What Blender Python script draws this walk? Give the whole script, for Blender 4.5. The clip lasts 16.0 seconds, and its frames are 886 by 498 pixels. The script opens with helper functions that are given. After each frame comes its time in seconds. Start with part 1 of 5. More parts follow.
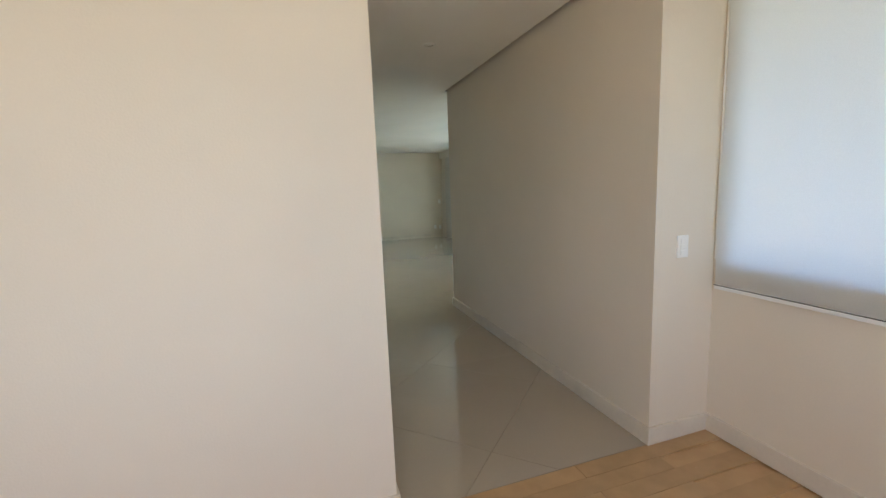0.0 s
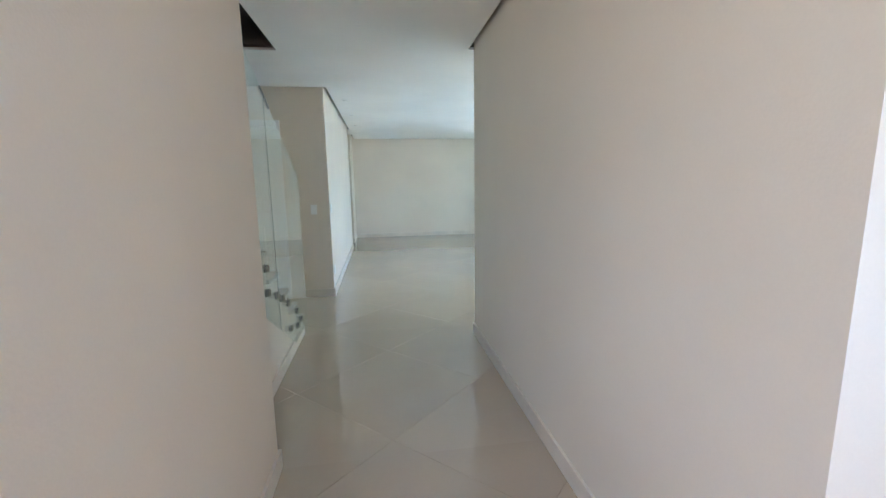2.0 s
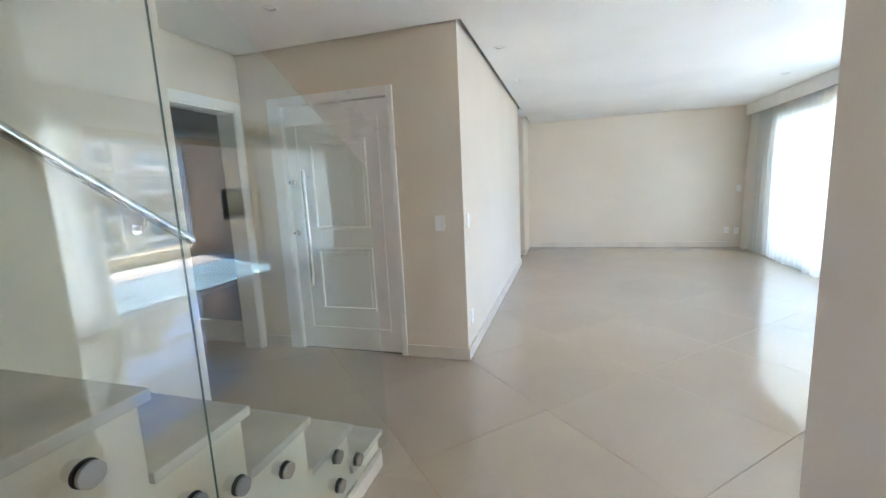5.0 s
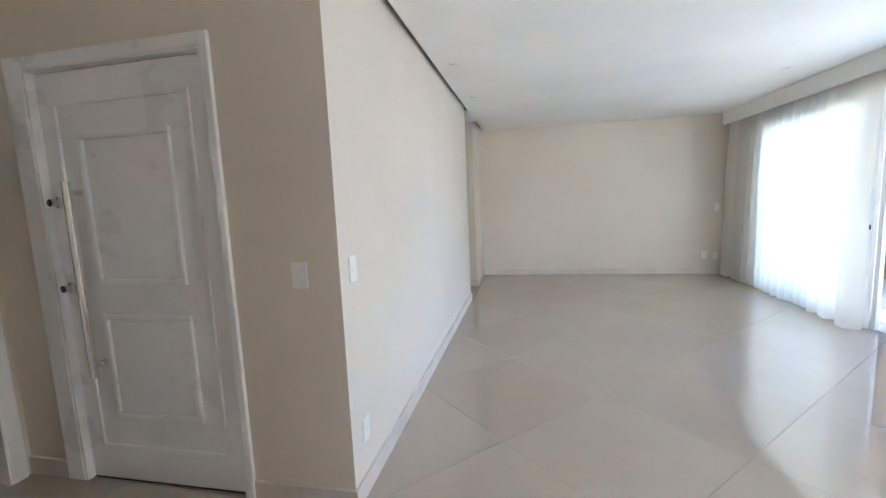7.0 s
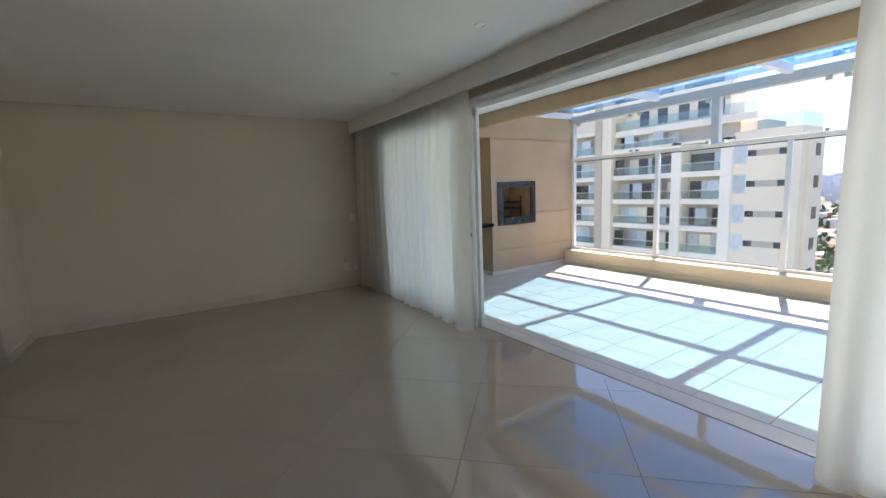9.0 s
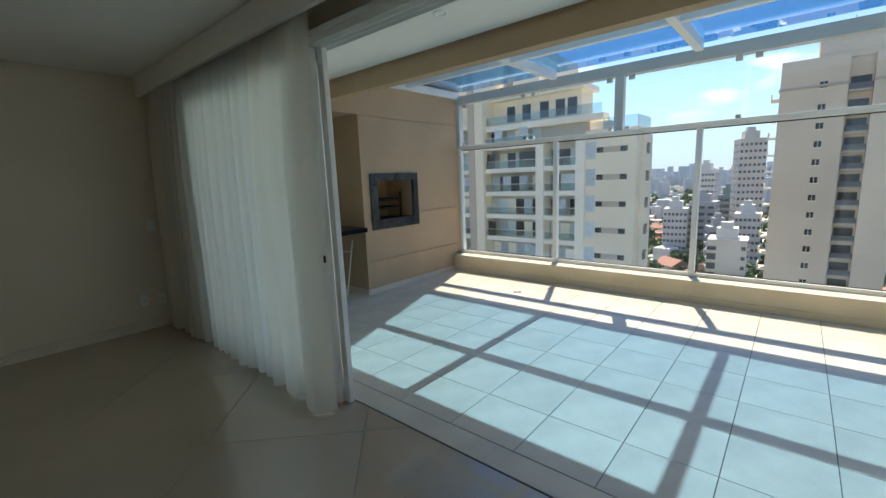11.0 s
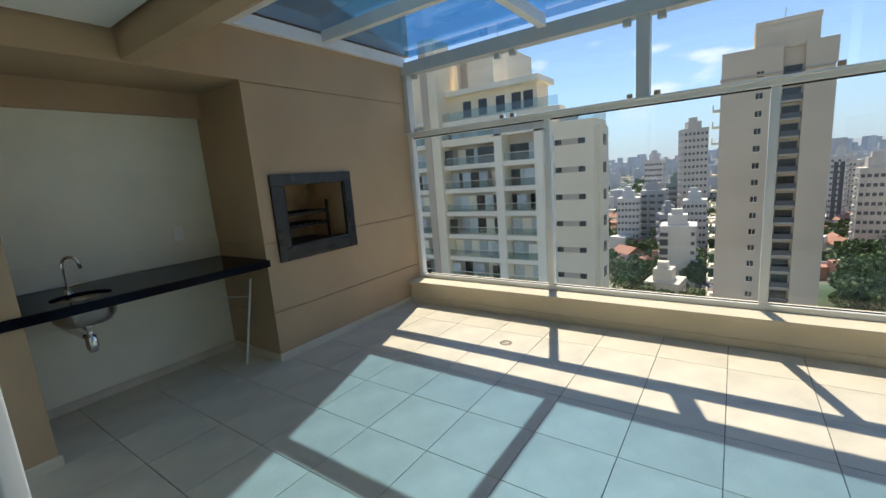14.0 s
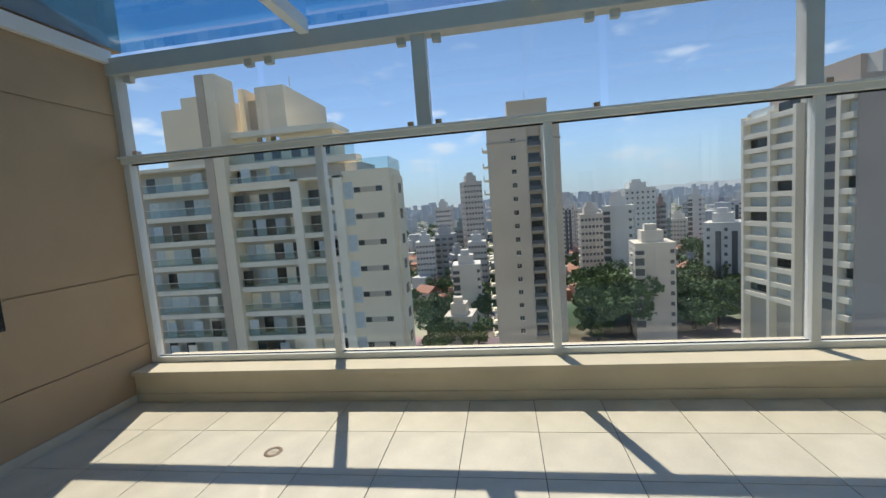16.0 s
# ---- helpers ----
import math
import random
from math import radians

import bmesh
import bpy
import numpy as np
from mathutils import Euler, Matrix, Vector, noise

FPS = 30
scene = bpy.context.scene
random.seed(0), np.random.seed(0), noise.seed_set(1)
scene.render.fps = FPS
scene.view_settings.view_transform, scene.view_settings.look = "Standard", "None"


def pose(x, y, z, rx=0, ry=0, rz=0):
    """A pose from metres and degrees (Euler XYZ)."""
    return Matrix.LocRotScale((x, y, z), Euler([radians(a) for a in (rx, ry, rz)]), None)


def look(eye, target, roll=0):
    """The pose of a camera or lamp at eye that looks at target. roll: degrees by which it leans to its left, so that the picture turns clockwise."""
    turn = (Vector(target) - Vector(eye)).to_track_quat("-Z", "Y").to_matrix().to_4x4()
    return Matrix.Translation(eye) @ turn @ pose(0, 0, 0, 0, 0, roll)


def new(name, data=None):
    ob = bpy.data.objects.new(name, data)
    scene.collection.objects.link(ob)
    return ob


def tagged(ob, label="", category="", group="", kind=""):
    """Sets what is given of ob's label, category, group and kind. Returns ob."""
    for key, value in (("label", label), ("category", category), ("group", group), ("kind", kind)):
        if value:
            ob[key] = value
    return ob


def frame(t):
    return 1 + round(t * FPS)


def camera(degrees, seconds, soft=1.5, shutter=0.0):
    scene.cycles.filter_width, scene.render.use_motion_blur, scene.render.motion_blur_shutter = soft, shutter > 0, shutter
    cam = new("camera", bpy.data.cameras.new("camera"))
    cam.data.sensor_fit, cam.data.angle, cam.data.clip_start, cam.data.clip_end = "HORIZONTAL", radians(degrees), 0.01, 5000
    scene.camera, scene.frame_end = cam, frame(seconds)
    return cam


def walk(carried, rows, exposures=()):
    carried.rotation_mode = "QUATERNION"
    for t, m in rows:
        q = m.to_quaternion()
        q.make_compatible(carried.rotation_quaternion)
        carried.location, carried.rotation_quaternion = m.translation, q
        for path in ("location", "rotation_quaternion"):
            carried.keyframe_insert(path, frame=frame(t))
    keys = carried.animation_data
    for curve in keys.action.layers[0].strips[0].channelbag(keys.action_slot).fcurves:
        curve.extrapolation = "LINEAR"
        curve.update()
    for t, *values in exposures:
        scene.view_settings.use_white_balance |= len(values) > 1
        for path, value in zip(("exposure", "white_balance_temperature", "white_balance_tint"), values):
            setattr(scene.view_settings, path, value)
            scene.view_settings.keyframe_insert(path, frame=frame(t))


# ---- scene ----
# ---- camera and walk ----
cam = camera(93.7, 16.0)
PATH = [
    (0, (-0.234, -6.362, 1.423), (0.392, -4.483, 1.142), -2.2),
    (0.5, (0.024, -6.214, 1.426), (0.785, -4.388, 1.127), -1.1),
    (1, (0.207, -5.969, 1.415), (0.911, -4.125, 1.091), -0.7),
    (1.5, (0.42, -5.647, 1.427), (0.953, -3.747, 1.103), -0.4),
    (2, (0.612, -5.321, 1.418), (0.906, -3.368, 1.1), -0.9),
    (2.5, (0.707, -4.974, 1.4), (0.78, -3.0, 1.09), -1.3),
    (3, (0.779, -4.57, 1.426), (0.656, -2.598, 1.115), -1.7),
    (3.5, (0.859, -4.191, 1.439), (0.522, -2.24, 1.156), -1.4),
    (4, (0.851, -3.787, 1.405), (0.414, -1.858, 1.11), -1.9),
    (4.2, (0.822, -3.644, 1.404), (0.396, -1.713, 1.105), -2.3),
    (6.3, (0.738, -2.121, 1.425), (-0.122, -0.34, 1.133), -3.0),
    (6.5, (0.763, -1.973, 1.429), (-0.062, -0.171, 1.159), -2.7),
    (7, (0.803, -1.639, 1.419), (0.395, 0.304, 1.175), -2.5),
    (7.5, (0.856, -1.292, 1.459), (0.985, 0.687, 1.205), -2.8),
    (8, (1.025, -0.996, 1.423), (1.564, 0.914, 1.171), -2.5),
    (8.5, (1.197, -0.714, 1.404), (2.052, 1.076, 1.148), -2.7),
    (9, (1.392, -0.422, 1.428), (2.468, 1.241, 1.153), -2.4),
    (9.5, (1.652, -0.157, 1.466), (2.893, 1.382, 1.164), -2.5),
    (10, (1.92, 0.147, 1.459), (3.269, 1.588, 1.136), -2.4),
    (12.5, (3.222, 1.327, 1.435), (4.835, 2.456, 1.083), -3.4),
    (13, (3.469, 1.471, 1.437), (5.092, 2.581, 1.07), -3.9),
    (13.5, (3.711, 1.643, 1.427), (5.323, 2.769, 1.065), -4.2),
    (14, (3.911, 1.773, 1.439), (5.517, 2.912, 1.086), -4.4),
    (14.5, (4.068, 1.871, 1.419), (5.681, 3.011, 1.102), -4.4),
    (15, (4.293, 1.966, 1.377), (6.0, 2.968, 1.093), -4.7),
    (15.5, (4.536, 1.95, 1.376), (6.389, 2.658, 1.122), -4.5),
    (16, (4.76, 1.896, 1.355), (6.728, 2.189, 1.15), -4.3),
]
EXPOSURES = [(0.0, 3.0, 6500, 8), (0.6, 3.15, 6750, 10), (1.5, 3.25, 6900, 12), (2.0, 3.95, 5400, 11), (2.6, 4.05, 5500, 12), (3.2, 4.1, 5700, 14), (4.2, 4.3, 5850, 18), (6.4, 4.18, 5750, 23), (7.0, 3.95, 5900, 24), (7.5, 3.3, 6050, 24), (8.2, 2.6, 6400, 22), (9.0, 2.05, 6600, 20), (10.2, 1.45, 6550, 13), (12.3, 0.92, 6500, 8), (13.5, 0.82, 6650, 9), (14.5, 0.8, 6800, 9), (15.2, 0.7, 6700, 9), (16.0, 0.45, 6500, 8)]
walk(cam, [(t, look(eye, target, roll)) for t, eye, target, roll in PATH], EXPOSURES)

# ---- world and sun ----
SUN_AZ, SUN_EL = radians(20.0), radians(59.5)
world = bpy.data.worlds.new("sky")
scene.world = world
world.use_nodes = True
wn, wl = world.node_tree.nodes, world.node_tree.links
sky = wn.new("ShaderNodeTexSky")
sky.sky_type = "NISHITA"
sky.sun_disc = False
sky.sun_elevation = SUN_EL
sky.sun_rotation = radians(70.0)
sky.altitude = 900
sky.air_density, sky.dust_density, sky.ozone_density = 0.85, 0.15, 3.0
# scattered small clouds low over the horizon
tc = wn.new("ShaderNodeTexCoord")
cm = wn.new("ShaderNodeMapping")
cm.inputs["Scale"].default_value = (3.0, 3.0, 9.0)
cn = wn.new("ShaderNodeTexNoise")
cn.inputs["Scale"].default_value = 2.2
cn.inputs["Detail"].default_value = 7
cr = wn.new("ShaderNodeValToRGB")
cr.color_ramp.elements[0].position, cr.color_ramp.elements[1].position = 0.585, 0.75
cx = wn.new("ShaderNodeMix")
cx.data_type = "RGBA"
cx.inputs["B"].default_value = (7.0, 7.3, 7.8, 1)
bg = wn["Background"]
bg.inputs["Strength"].default_value = 0.103
wl.new(tc.outputs["Generated"], cm.inputs["Vector"])
wl.new(cm.outputs["Vector"], cn.inputs["Vector"])
wl.new(cn.outputs["Fac"], cr.inputs["Fac"])
# no clouds high up
ch = wn.new("ShaderNodeSeparateXYZ")
cz = wn.new("ShaderNodeMapRange")
cz.inputs["From Min"].default_value, cz.inputs["From Max"].default_value = 0.22, 0.42
cz.inputs["To Min"].default_value, cz.inputs["To Max"].default_value = 0.9, 0.0
ck = wn.new("ShaderNodeMath")
ck.operation = "MULTIPLY"
wl.new(tc.outputs["Generated"], ch.inputs[0])
wl.new(ch.outputs["Z"], cz.inputs["Value"])
wl.new(cr.outputs["Color"], ck.inputs[0])
wl.new(cz.outputs["Result"], ck.inputs[1])
wl.new(ck.outputs[0], cx.inputs["Factor"])
wl.new(sky.outputs["Color"], cx.inputs["A"])
# pale haze towards the horizon
hz = wn.new("ShaderNodeSeparateXYZ")
hr = wn.new("ShaderNodeMapRange")
hr.interpolation_type = "SMOOTHSTEP"
hr.inputs["From Min"].default_value, hr.inputs["From Max"].default_value = -0.02, 0.20
hr.inputs["To Min"].default_value, hr.inputs["To Max"].default_value = 0.85, 0.0
hx = wn.new("ShaderNodeMix")
hx.data_type = "RGBA"
hx.inputs["B"].default_value = (2.45, 3.35, 4.5, 1)
wl.new(tc.outputs["Generated"], hz.inputs[0])
wl.new(hz.outputs["Z"], hr.inputs["Value"])
wl.new(hr.outputs["Result"], hx.inputs["Factor"])
wl.new(cx.outputs["Result"], hx.inputs["A"])
wl.new(hx.outputs["Result"], bg.inputs["Color"])
scene.cycles.max_bounces, scene.cycles.diffuse_bounces = 16, 12
scene.cycles.transparent_max_bounces = 32

# daylight of the first room's other window, in its opening behind the start
day = new("window_daylight", bpy.data.lights.new("window_daylight", "AREA"))
day.data.shape, day.data.size, day.data.size_y = "RECTANGLE", 2.4, 1.3
day.data.energy, day.data.color = 4.0, (1.0, 0.97, 0.95)
day.matrix_world = look((-0.6, -8.19, 1.6), (-0.6, 0, 1.6))

# added fill lamps in the terrace opening behind the drawn curtains, topping up sky light
for mid, wide, power in ((3.92, 1.94, 3.0), (-0.58, 1.15, 6.5)):
    glow = new("opening_fill", bpy.data.lights.new("opening_fill", "AREA"))
    glow.data.shape, glow.data.size, glow.data.size_y = "RECTANGLE", wide, 2.0
    glow.data.energy, glow.data.color = power, (1.0, 0.97, 0.95)
    glow.matrix_world = look((4.03 if mid > 0 else 4.17, mid, 1.15), (0, mid, 1.15))

sun = new("sun", bpy.data.lights.new("sun", "SUN"))
sun.data.energy, sun.data.angle, sun.data.color = 3.55, radians(0.53), (1.0, 0.91, 0.78)
sun_way = Vector((math.cos(SUN_EL) * math.cos(SUN_AZ), math.cos(SUN_EL) * math.sin(SUN_AZ), math.sin(SUN_EL)))
sun.matrix_world = look(sun_way * 60, (0, 0, 0))


# ---- materials ----
def nodes_of(name):
    m = bpy.data.materials.new(name)
    m.use_nodes = True
    return m, m.node_tree.nodes, m.node_tree.links


def surface(name, rgb, rough=0.5, metal=0.0, vary=0.06, grain=180.0, bump=0.05, spot=3.0, spec=0.5, dirt=None, piece=0.0, coat=0.0):
    """Paint, stone, metal: a base colour with broad stains, fine grain and a fine relief."""
    m, n, l = nodes_of(name)
    p = n["Principled BSDF"]
    p.inputs["Roughness"].default_value = rough
    p.inputs["Metallic"].default_value = metal
    p.inputs["Specular IOR Level"].default_value = spec
    p.inputs["Coat Weight"].default_value = coat
    co = n.new("ShaderNodeTexCoord")
    big = n.new("ShaderNodeTexNoise")
    big.inputs["Scale"].default_value = spot
    big.inputs["Detail"].default_value = 5
    fine = n.new("ShaderNodeTexNoise")
    fine.inputs["Scale"].default_value = grain
    fine.inputs["Detail"].default_value = 3
    l.new(co.outputs["Object"], big.inputs["Vector"])
    l.new(co.outputs["Object"], fine.inputs["Vector"])
    mix = n.new("ShaderNodeMix")
    mix.data_type = "RGBA"
    lo = dirt or [c * (1 - 2.2 * vary) for c in rgb]
    mix.inputs["A"].default_value = (*lo, 1)
    mix.inputs["B"].default_value = (*[min(1, c * (1 + vary)) for c in rgb], 1)
    ramp = n.new("ShaderNodeMapRange")
    ramp.inputs["From Min"].default_value, ramp.inputs["From Max"].default_value = 0.25, 0.6
    l.new(big.outputs["Fac"], ramp.inputs["Value"])
    l.new(ramp.outputs["Result"], mix.inputs["Factor"])
    out = mix.outputs["Result"]
    g = n.new("ShaderNodeMix")
    g.data_type, g.blend_type = "RGBA", "MULTIPLY"
    g.inputs["Factor"].default_value = 1.0
    gr = n.new("ShaderNodeMapRange")
    gr.inputs["To Min"].default_value, gr.inputs["To Max"].default_value = 1 - vary, 1 + vary
    l.new(fine.outputs["Fac"], gr.inputs["Value"])
    l.new(out, g.inputs["A"])
    l.new(gr.outputs["Result"], g.inputs["B"])
    out = g.outputs["Result"]
    if piece:
        info = n.new("ShaderNodeObjectInfo")
        pr = n.new("ShaderNodeMapRange")
        pr.inputs["To Min"].default_value, pr.inputs["To Max"].default_value = 1 - piece, 1 + piece
        h = n.new("ShaderNodeMix")
        h.data_type, h.blend_type = "RGBA", "MULTIPLY"
        h.inputs["Factor"].default_value = 1.0
        l.new(info.outputs["Random"], pr.inputs["Value"])
        l.new(out, h.inputs["A"])
        l.new(pr.outputs["Result"], h.inputs["B"])
        out = h.outputs["Result"]
    l.new(out, p.inputs["Base Color"])
    rr = n.new("ShaderNodeMapRange")
    rr.inputs["To Min"].default_value, rr.inputs["To Max"].default_value = rough * 0.8, min(1, rough * 1.25)
    l.new(big.outputs["Fac"], rr.inputs["Value"])
    l.new(rr.outputs["Result"], p.inputs["Roughness"])
    if bump:
        b = n.new("ShaderNodeBump")
        b.inputs["Strength"].default_value = bump
        b.inputs["Distance"].default_value = 0.01
        l.new(fine.outputs["Fac"], b.inputs["Height"])
        l.new(b.outputs["Normal"], p.inputs["Normal"])
    return m


def pane_glass(name, tint, ior=1.5, rough=0.0, gloss=(1, 1, 1), film=None):
    """A clear or tinted pane: light goes straight through, the gloss follows Fresnel; film is a milky coating."""
    m, n, l = nodes_of(name)
    n.remove(n["Principled BSDF"])
    tr = n.new("ShaderNodeBsdfTransparent")
    tr.inputs["Color"].default_value = (*tint, 1)
    gl = n.new("ShaderNodeBsdfGlossy")
    gl.inputs["Roughness"].default_value = rough
    gl.inputs["Color"].default_value = (*gloss, 1)
    # Schlick's gloss: r0 straight on, rising to one at a grazing angle
    r0 = ((ior - 1) / (ior + 1)) ** 2
    lw = n.new("ShaderNodeLayerWeight")
    lw.inputs["Blend"].default_value = 0.5
    pw = n.new("ShaderNodeMath")
    pw.operation = "POWER"
    pw.inputs[1].default_value = 5.0
    fr = n.new("ShaderNodeMath")
    fr.operation = "MULTIPLY_ADD"
    fr.inputs[1].default_value, fr.inputs[2].default_value = 1 - r0, r0
    l.new(lw.outputs["Facing"], pw.inputs[0])
    l.new(pw.outputs[0], fr.inputs[0])
    mx = n.new("ShaderNodeMixShader")
    l.new(fr.outputs[0], mx.inputs["Fac"])
    body = tr.outputs["BSDF"]
    if film:
        milk, fm = n.new("ShaderNodeBsdfTranslucent"), n.new("ShaderNodeMixShader")
        milk.inputs["Color"].default_value = (*film[0], 1)
        fm.inputs["Fac"].default_value = film[1]
        l.new(body, fm.inputs[1])
        l.new(milk.outputs["BSDF"], fm.inputs[2])
        body = fm.outputs["Shader"]
    l.new(body, mx.inputs[1])
    l.new(gl.outputs["BSDF"], mx.inputs[2])
    l.new(mx.outputs["Shader"], n["Material Output"].inputs["Surface"])
    return m


def cloth(name, rgb, through_share, sheer=0.0):
    """Woven cloth that scatters light on both sides; sheer lets some straight through."""
    m, n, l = nodes_of(name)
    n.remove(n["Principled BSDF"])
    co = n.new("ShaderNodeTexCoord")
    w = n.new("ShaderNodeTexNoise")
    w.inputs["Scale"].default_value = 260
    l.new(co.outputs["Object"], w.inputs["Vector"])
    mp = n.new("ShaderNodeMapRange")
    mp.inputs["To Min"].default_value, mp.inputs["To Max"].default_value = 0.88, 1.0
    l.new(w.outputs["Fac"], mp.inputs["Value"])
    c = n.new("ShaderNodeMix")
    c.data_type, c.blend_type = "RGBA", "MULTIPLY"
    c.inputs["Factor"].default_value = 1
    c.inputs["A"].default_value = (*rgb, 1)
    l.new(mp.outputs["Result"], c.inputs["B"])
    d, t, x = n.new("ShaderNodeBsdfDiffuse"), n.new("ShaderNodeBsdfTranslucent"), n.new("ShaderNodeMixShader")
    x.inputs["Fac"].default_value = through_share
    l.new(c.outputs["Result"], d.inputs["Color"])
    l.new(c.outputs["Result"], t.inputs["Color"])
    l.new(d.outputs["BSDF"], x.inputs[1])
    l.new(t.outputs["BSDF"], x.inputs[2])
    last = x
    if sheer:
        tr, y = n.new("ShaderNodeBsdfTransparent"), n.new("ShaderNodeMixShader")
        y.inputs["Fac"].default_value = sheer
        l.new(x.outputs["Shader"], y.inputs[1])
        l.new(tr.outputs["BSDF"], y.inputs[2])
        last = y
    l.new(last.outputs["Shader"], n["Material Output"].inputs["Surface"])
    return m


WALL = surface("cream_wall_paint", (0.76, 0.69, 0.585), 0.6, vary=0.025, grain=120, bump=0.06, spot=0.9)
WHITE = surface("white_paint", (0.84, 0.83, 0.80), 0.4, vary=0.02, grain=90, bump=0.03)
CEIL = surface("ceiling_paint", (0.88, 0.87, 0.84), 0.8, vary=0.02, grain=160, bump=0.05, spot=1.2)
DOOR = surface("satin_white_lacquer", (0.89, 0.89, 0.875), 0.28, vary=0.015, grain=60, bump=0.02)
TILE = surface("polished_porcelain", (0.455, 0.385, 0.30), 0.025, vary=0.02, grain=45, bump=0, spot=1.5, piece=0.025, spec=0.95, coat=0.35)
GROUT = surface("beige_grout", (0.42, 0.37, 0.30), 0.8, vary=0.1)
STONE = surface("beige_baseboard_stone", (0.71, 0.65, 0.56), 0.4, vary=0.05, grain=60, bump=0.01)
TREAD = surface("pale_marble_tread", (0.62, 0.58, 0.52), 0.15, vary=0.08, grain=25, bump=0.01, spot=5)
WOOD = surface("oak_floor", (0.50, 0.32, 0.165), 0.24, vary=0.05, grain=30, bump=0.03, spot=7, piece=0.07)
STEEL = surface("brushed_steel", (0.50, 0.50, 0.49), 0.22, 1.0, vary=0.04, grain=400, bump=0.02)
CHROME = surface("chrome", (0.78, 0.78, 0.78), 0.08, 1.0, vary=0.02, grain=200, bump=0)
BLACK = surface("black_rubber", (0.02, 0.02, 0.02), 0.5, vary=0.1)
ALU = surface("white_powder_coat", (0.82, 0.83, 0.82), 0.35, vary=0.02, grain=300, bump=0.02)
ROOFALU = surface("pale_grey_powder_coat", (0.60, 0.60, 0.57), 0.4, vary=0.03, grain=300, bump=0.02)
BROWN = surface("brown_textured_paint", (0.49, 0.355, 0.225), 0.75, vary=0.05, grain=260, bump=0.25, spot=1.6)
SANDY = surface("sand_parapet_paint", (0.66, 0.585, 0.445), 0.7, vary=0.05, grain=220, bump=0.2, spot=2)
NICHE = surface("pale_niche_paint", (0.82, 0.81, 0.69), 0.55, vary=0.03, grain=150, bump=0.06)
TTILE = surface("terrace_ceramic", (0.66, 0.61, 0.505), 0.38, vary=0.06, grain=70, bump=0.03, spot=3.5, piece=0.03)
TGROUT = surface("dark_terrace_grout", (0.13, 0.125, 0.115), 0.9, vary=0.15)
GRANITE = surface("black_granite", (0.007, 0.009, 0.017), 0.1, vary=0.3, grain=260, bump=0.01, spec=0.05)
GREYSTONE = surface("grey_slate_frame", (0.013, 0.016, 0.02), 0.2, vary=0.15, grain=90, bump=0.05, spot=6)
FIREBRICK = surface("fire_clay", (0.46, 0.34, 0.20), 0.85, vary=0.14, grain=50, bump=0.2, spot=6, piece=0.08)
SOOT = surface("sooty_iron", (0.03, 0.028, 0.026), 0.6, 0.6, vary=0.3, grain=80, bump=0.1)
PLASTIC = surface("white_plastic", (0.87, 0.87, 0.84), 0.3, vary=0.01, bump=0)
SHADEPLASTER = surface("shade_grey_plaster", (0.24, 0.225, 0.21), 0.7, vary=0.05)
# dark tone standing in for shade: hall, door backing, slabs over gaps
SHADETONE = surface("dark_shade_tone", (0.09, 0.082, 0.075), 0.6, vary=0.05)
WALNUT = surface("brown_wood_panel", (0.26, 0.18, 0.125), 0.35, vary=0.14, grain=24, bump=0.03)
CURTAIN = cloth("linen_curtain", (0.93, 0.90, 0.84), 0.50)
SHEER = cloth("sheer_voile", (0.90, 0.90, 0.88), 0.5, 0.08)
BLIND = cloth("roller_blind_cloth", (0.86, 0.87, 0.87), 0.62)
RAIL_GLASS = pane_glass("railing_glass", (0.94, 0.975, 0.96), 1.64)
CLEAR = pane_glass("clear_window_glass", (0.975, 0.985, 0.98), 1.45)
DOORGLASS = pane_glass("door_glass", (0.95, 0.982, 0.98), 1.5)
BLUE = pane_glass("blue_roof_glass", (0.48, 0.68, 0.835), 1.5, film=((0.04, 0.26, 0.52), 0.13))
GLASS_EDGE = surface("green_glass_edge", (0.10, 0.145, 0.13), 0.2, vary=0.1, bump=0)


# ---- building helpers ----
def boxes(*spans, bevel=0.0):
    """One bmesh of one or more boxes, each x0, x1, y0, y1, z0, z1."""
    bm = bmesh.new()
    for x0, x1, y0, y1, z0, z1 in spans:
        m = Matrix.Translation(((x0 + x1) / 2, (y0 + y1) / 2, (z0 + z1) / 2)) @ Matrix.Diagonal((abs(x1 - x0), abs(y1 - y0), abs(z1 - z0), 1))
        bmesh.ops.create_cube(bm, size=1, matrix=m)
    if bevel:
        bmesh.ops.bevel(bm, geom=list(bm.edges), offset=bevel, segments=2, affect="EDGES", profile=0.6)
    return bm


def rod(a, b, r, sides=14, r2=None, bm=None):
    """A round bar from a to b."""
    bm = bm or bmesh.new()
    a, b = Vector(a), Vector(b)
    m = Matrix.Translation((a + b) / 2) @ (b - a).to_track_quat("Z", "Y").to_matrix().to_4x4()
    bmesh.ops.create_cone(bm, cap_ends=True, segments=sides, radius1=r, radius2=r if r2 is None else r2, depth=(b - a).length, matrix=m)
    return bm


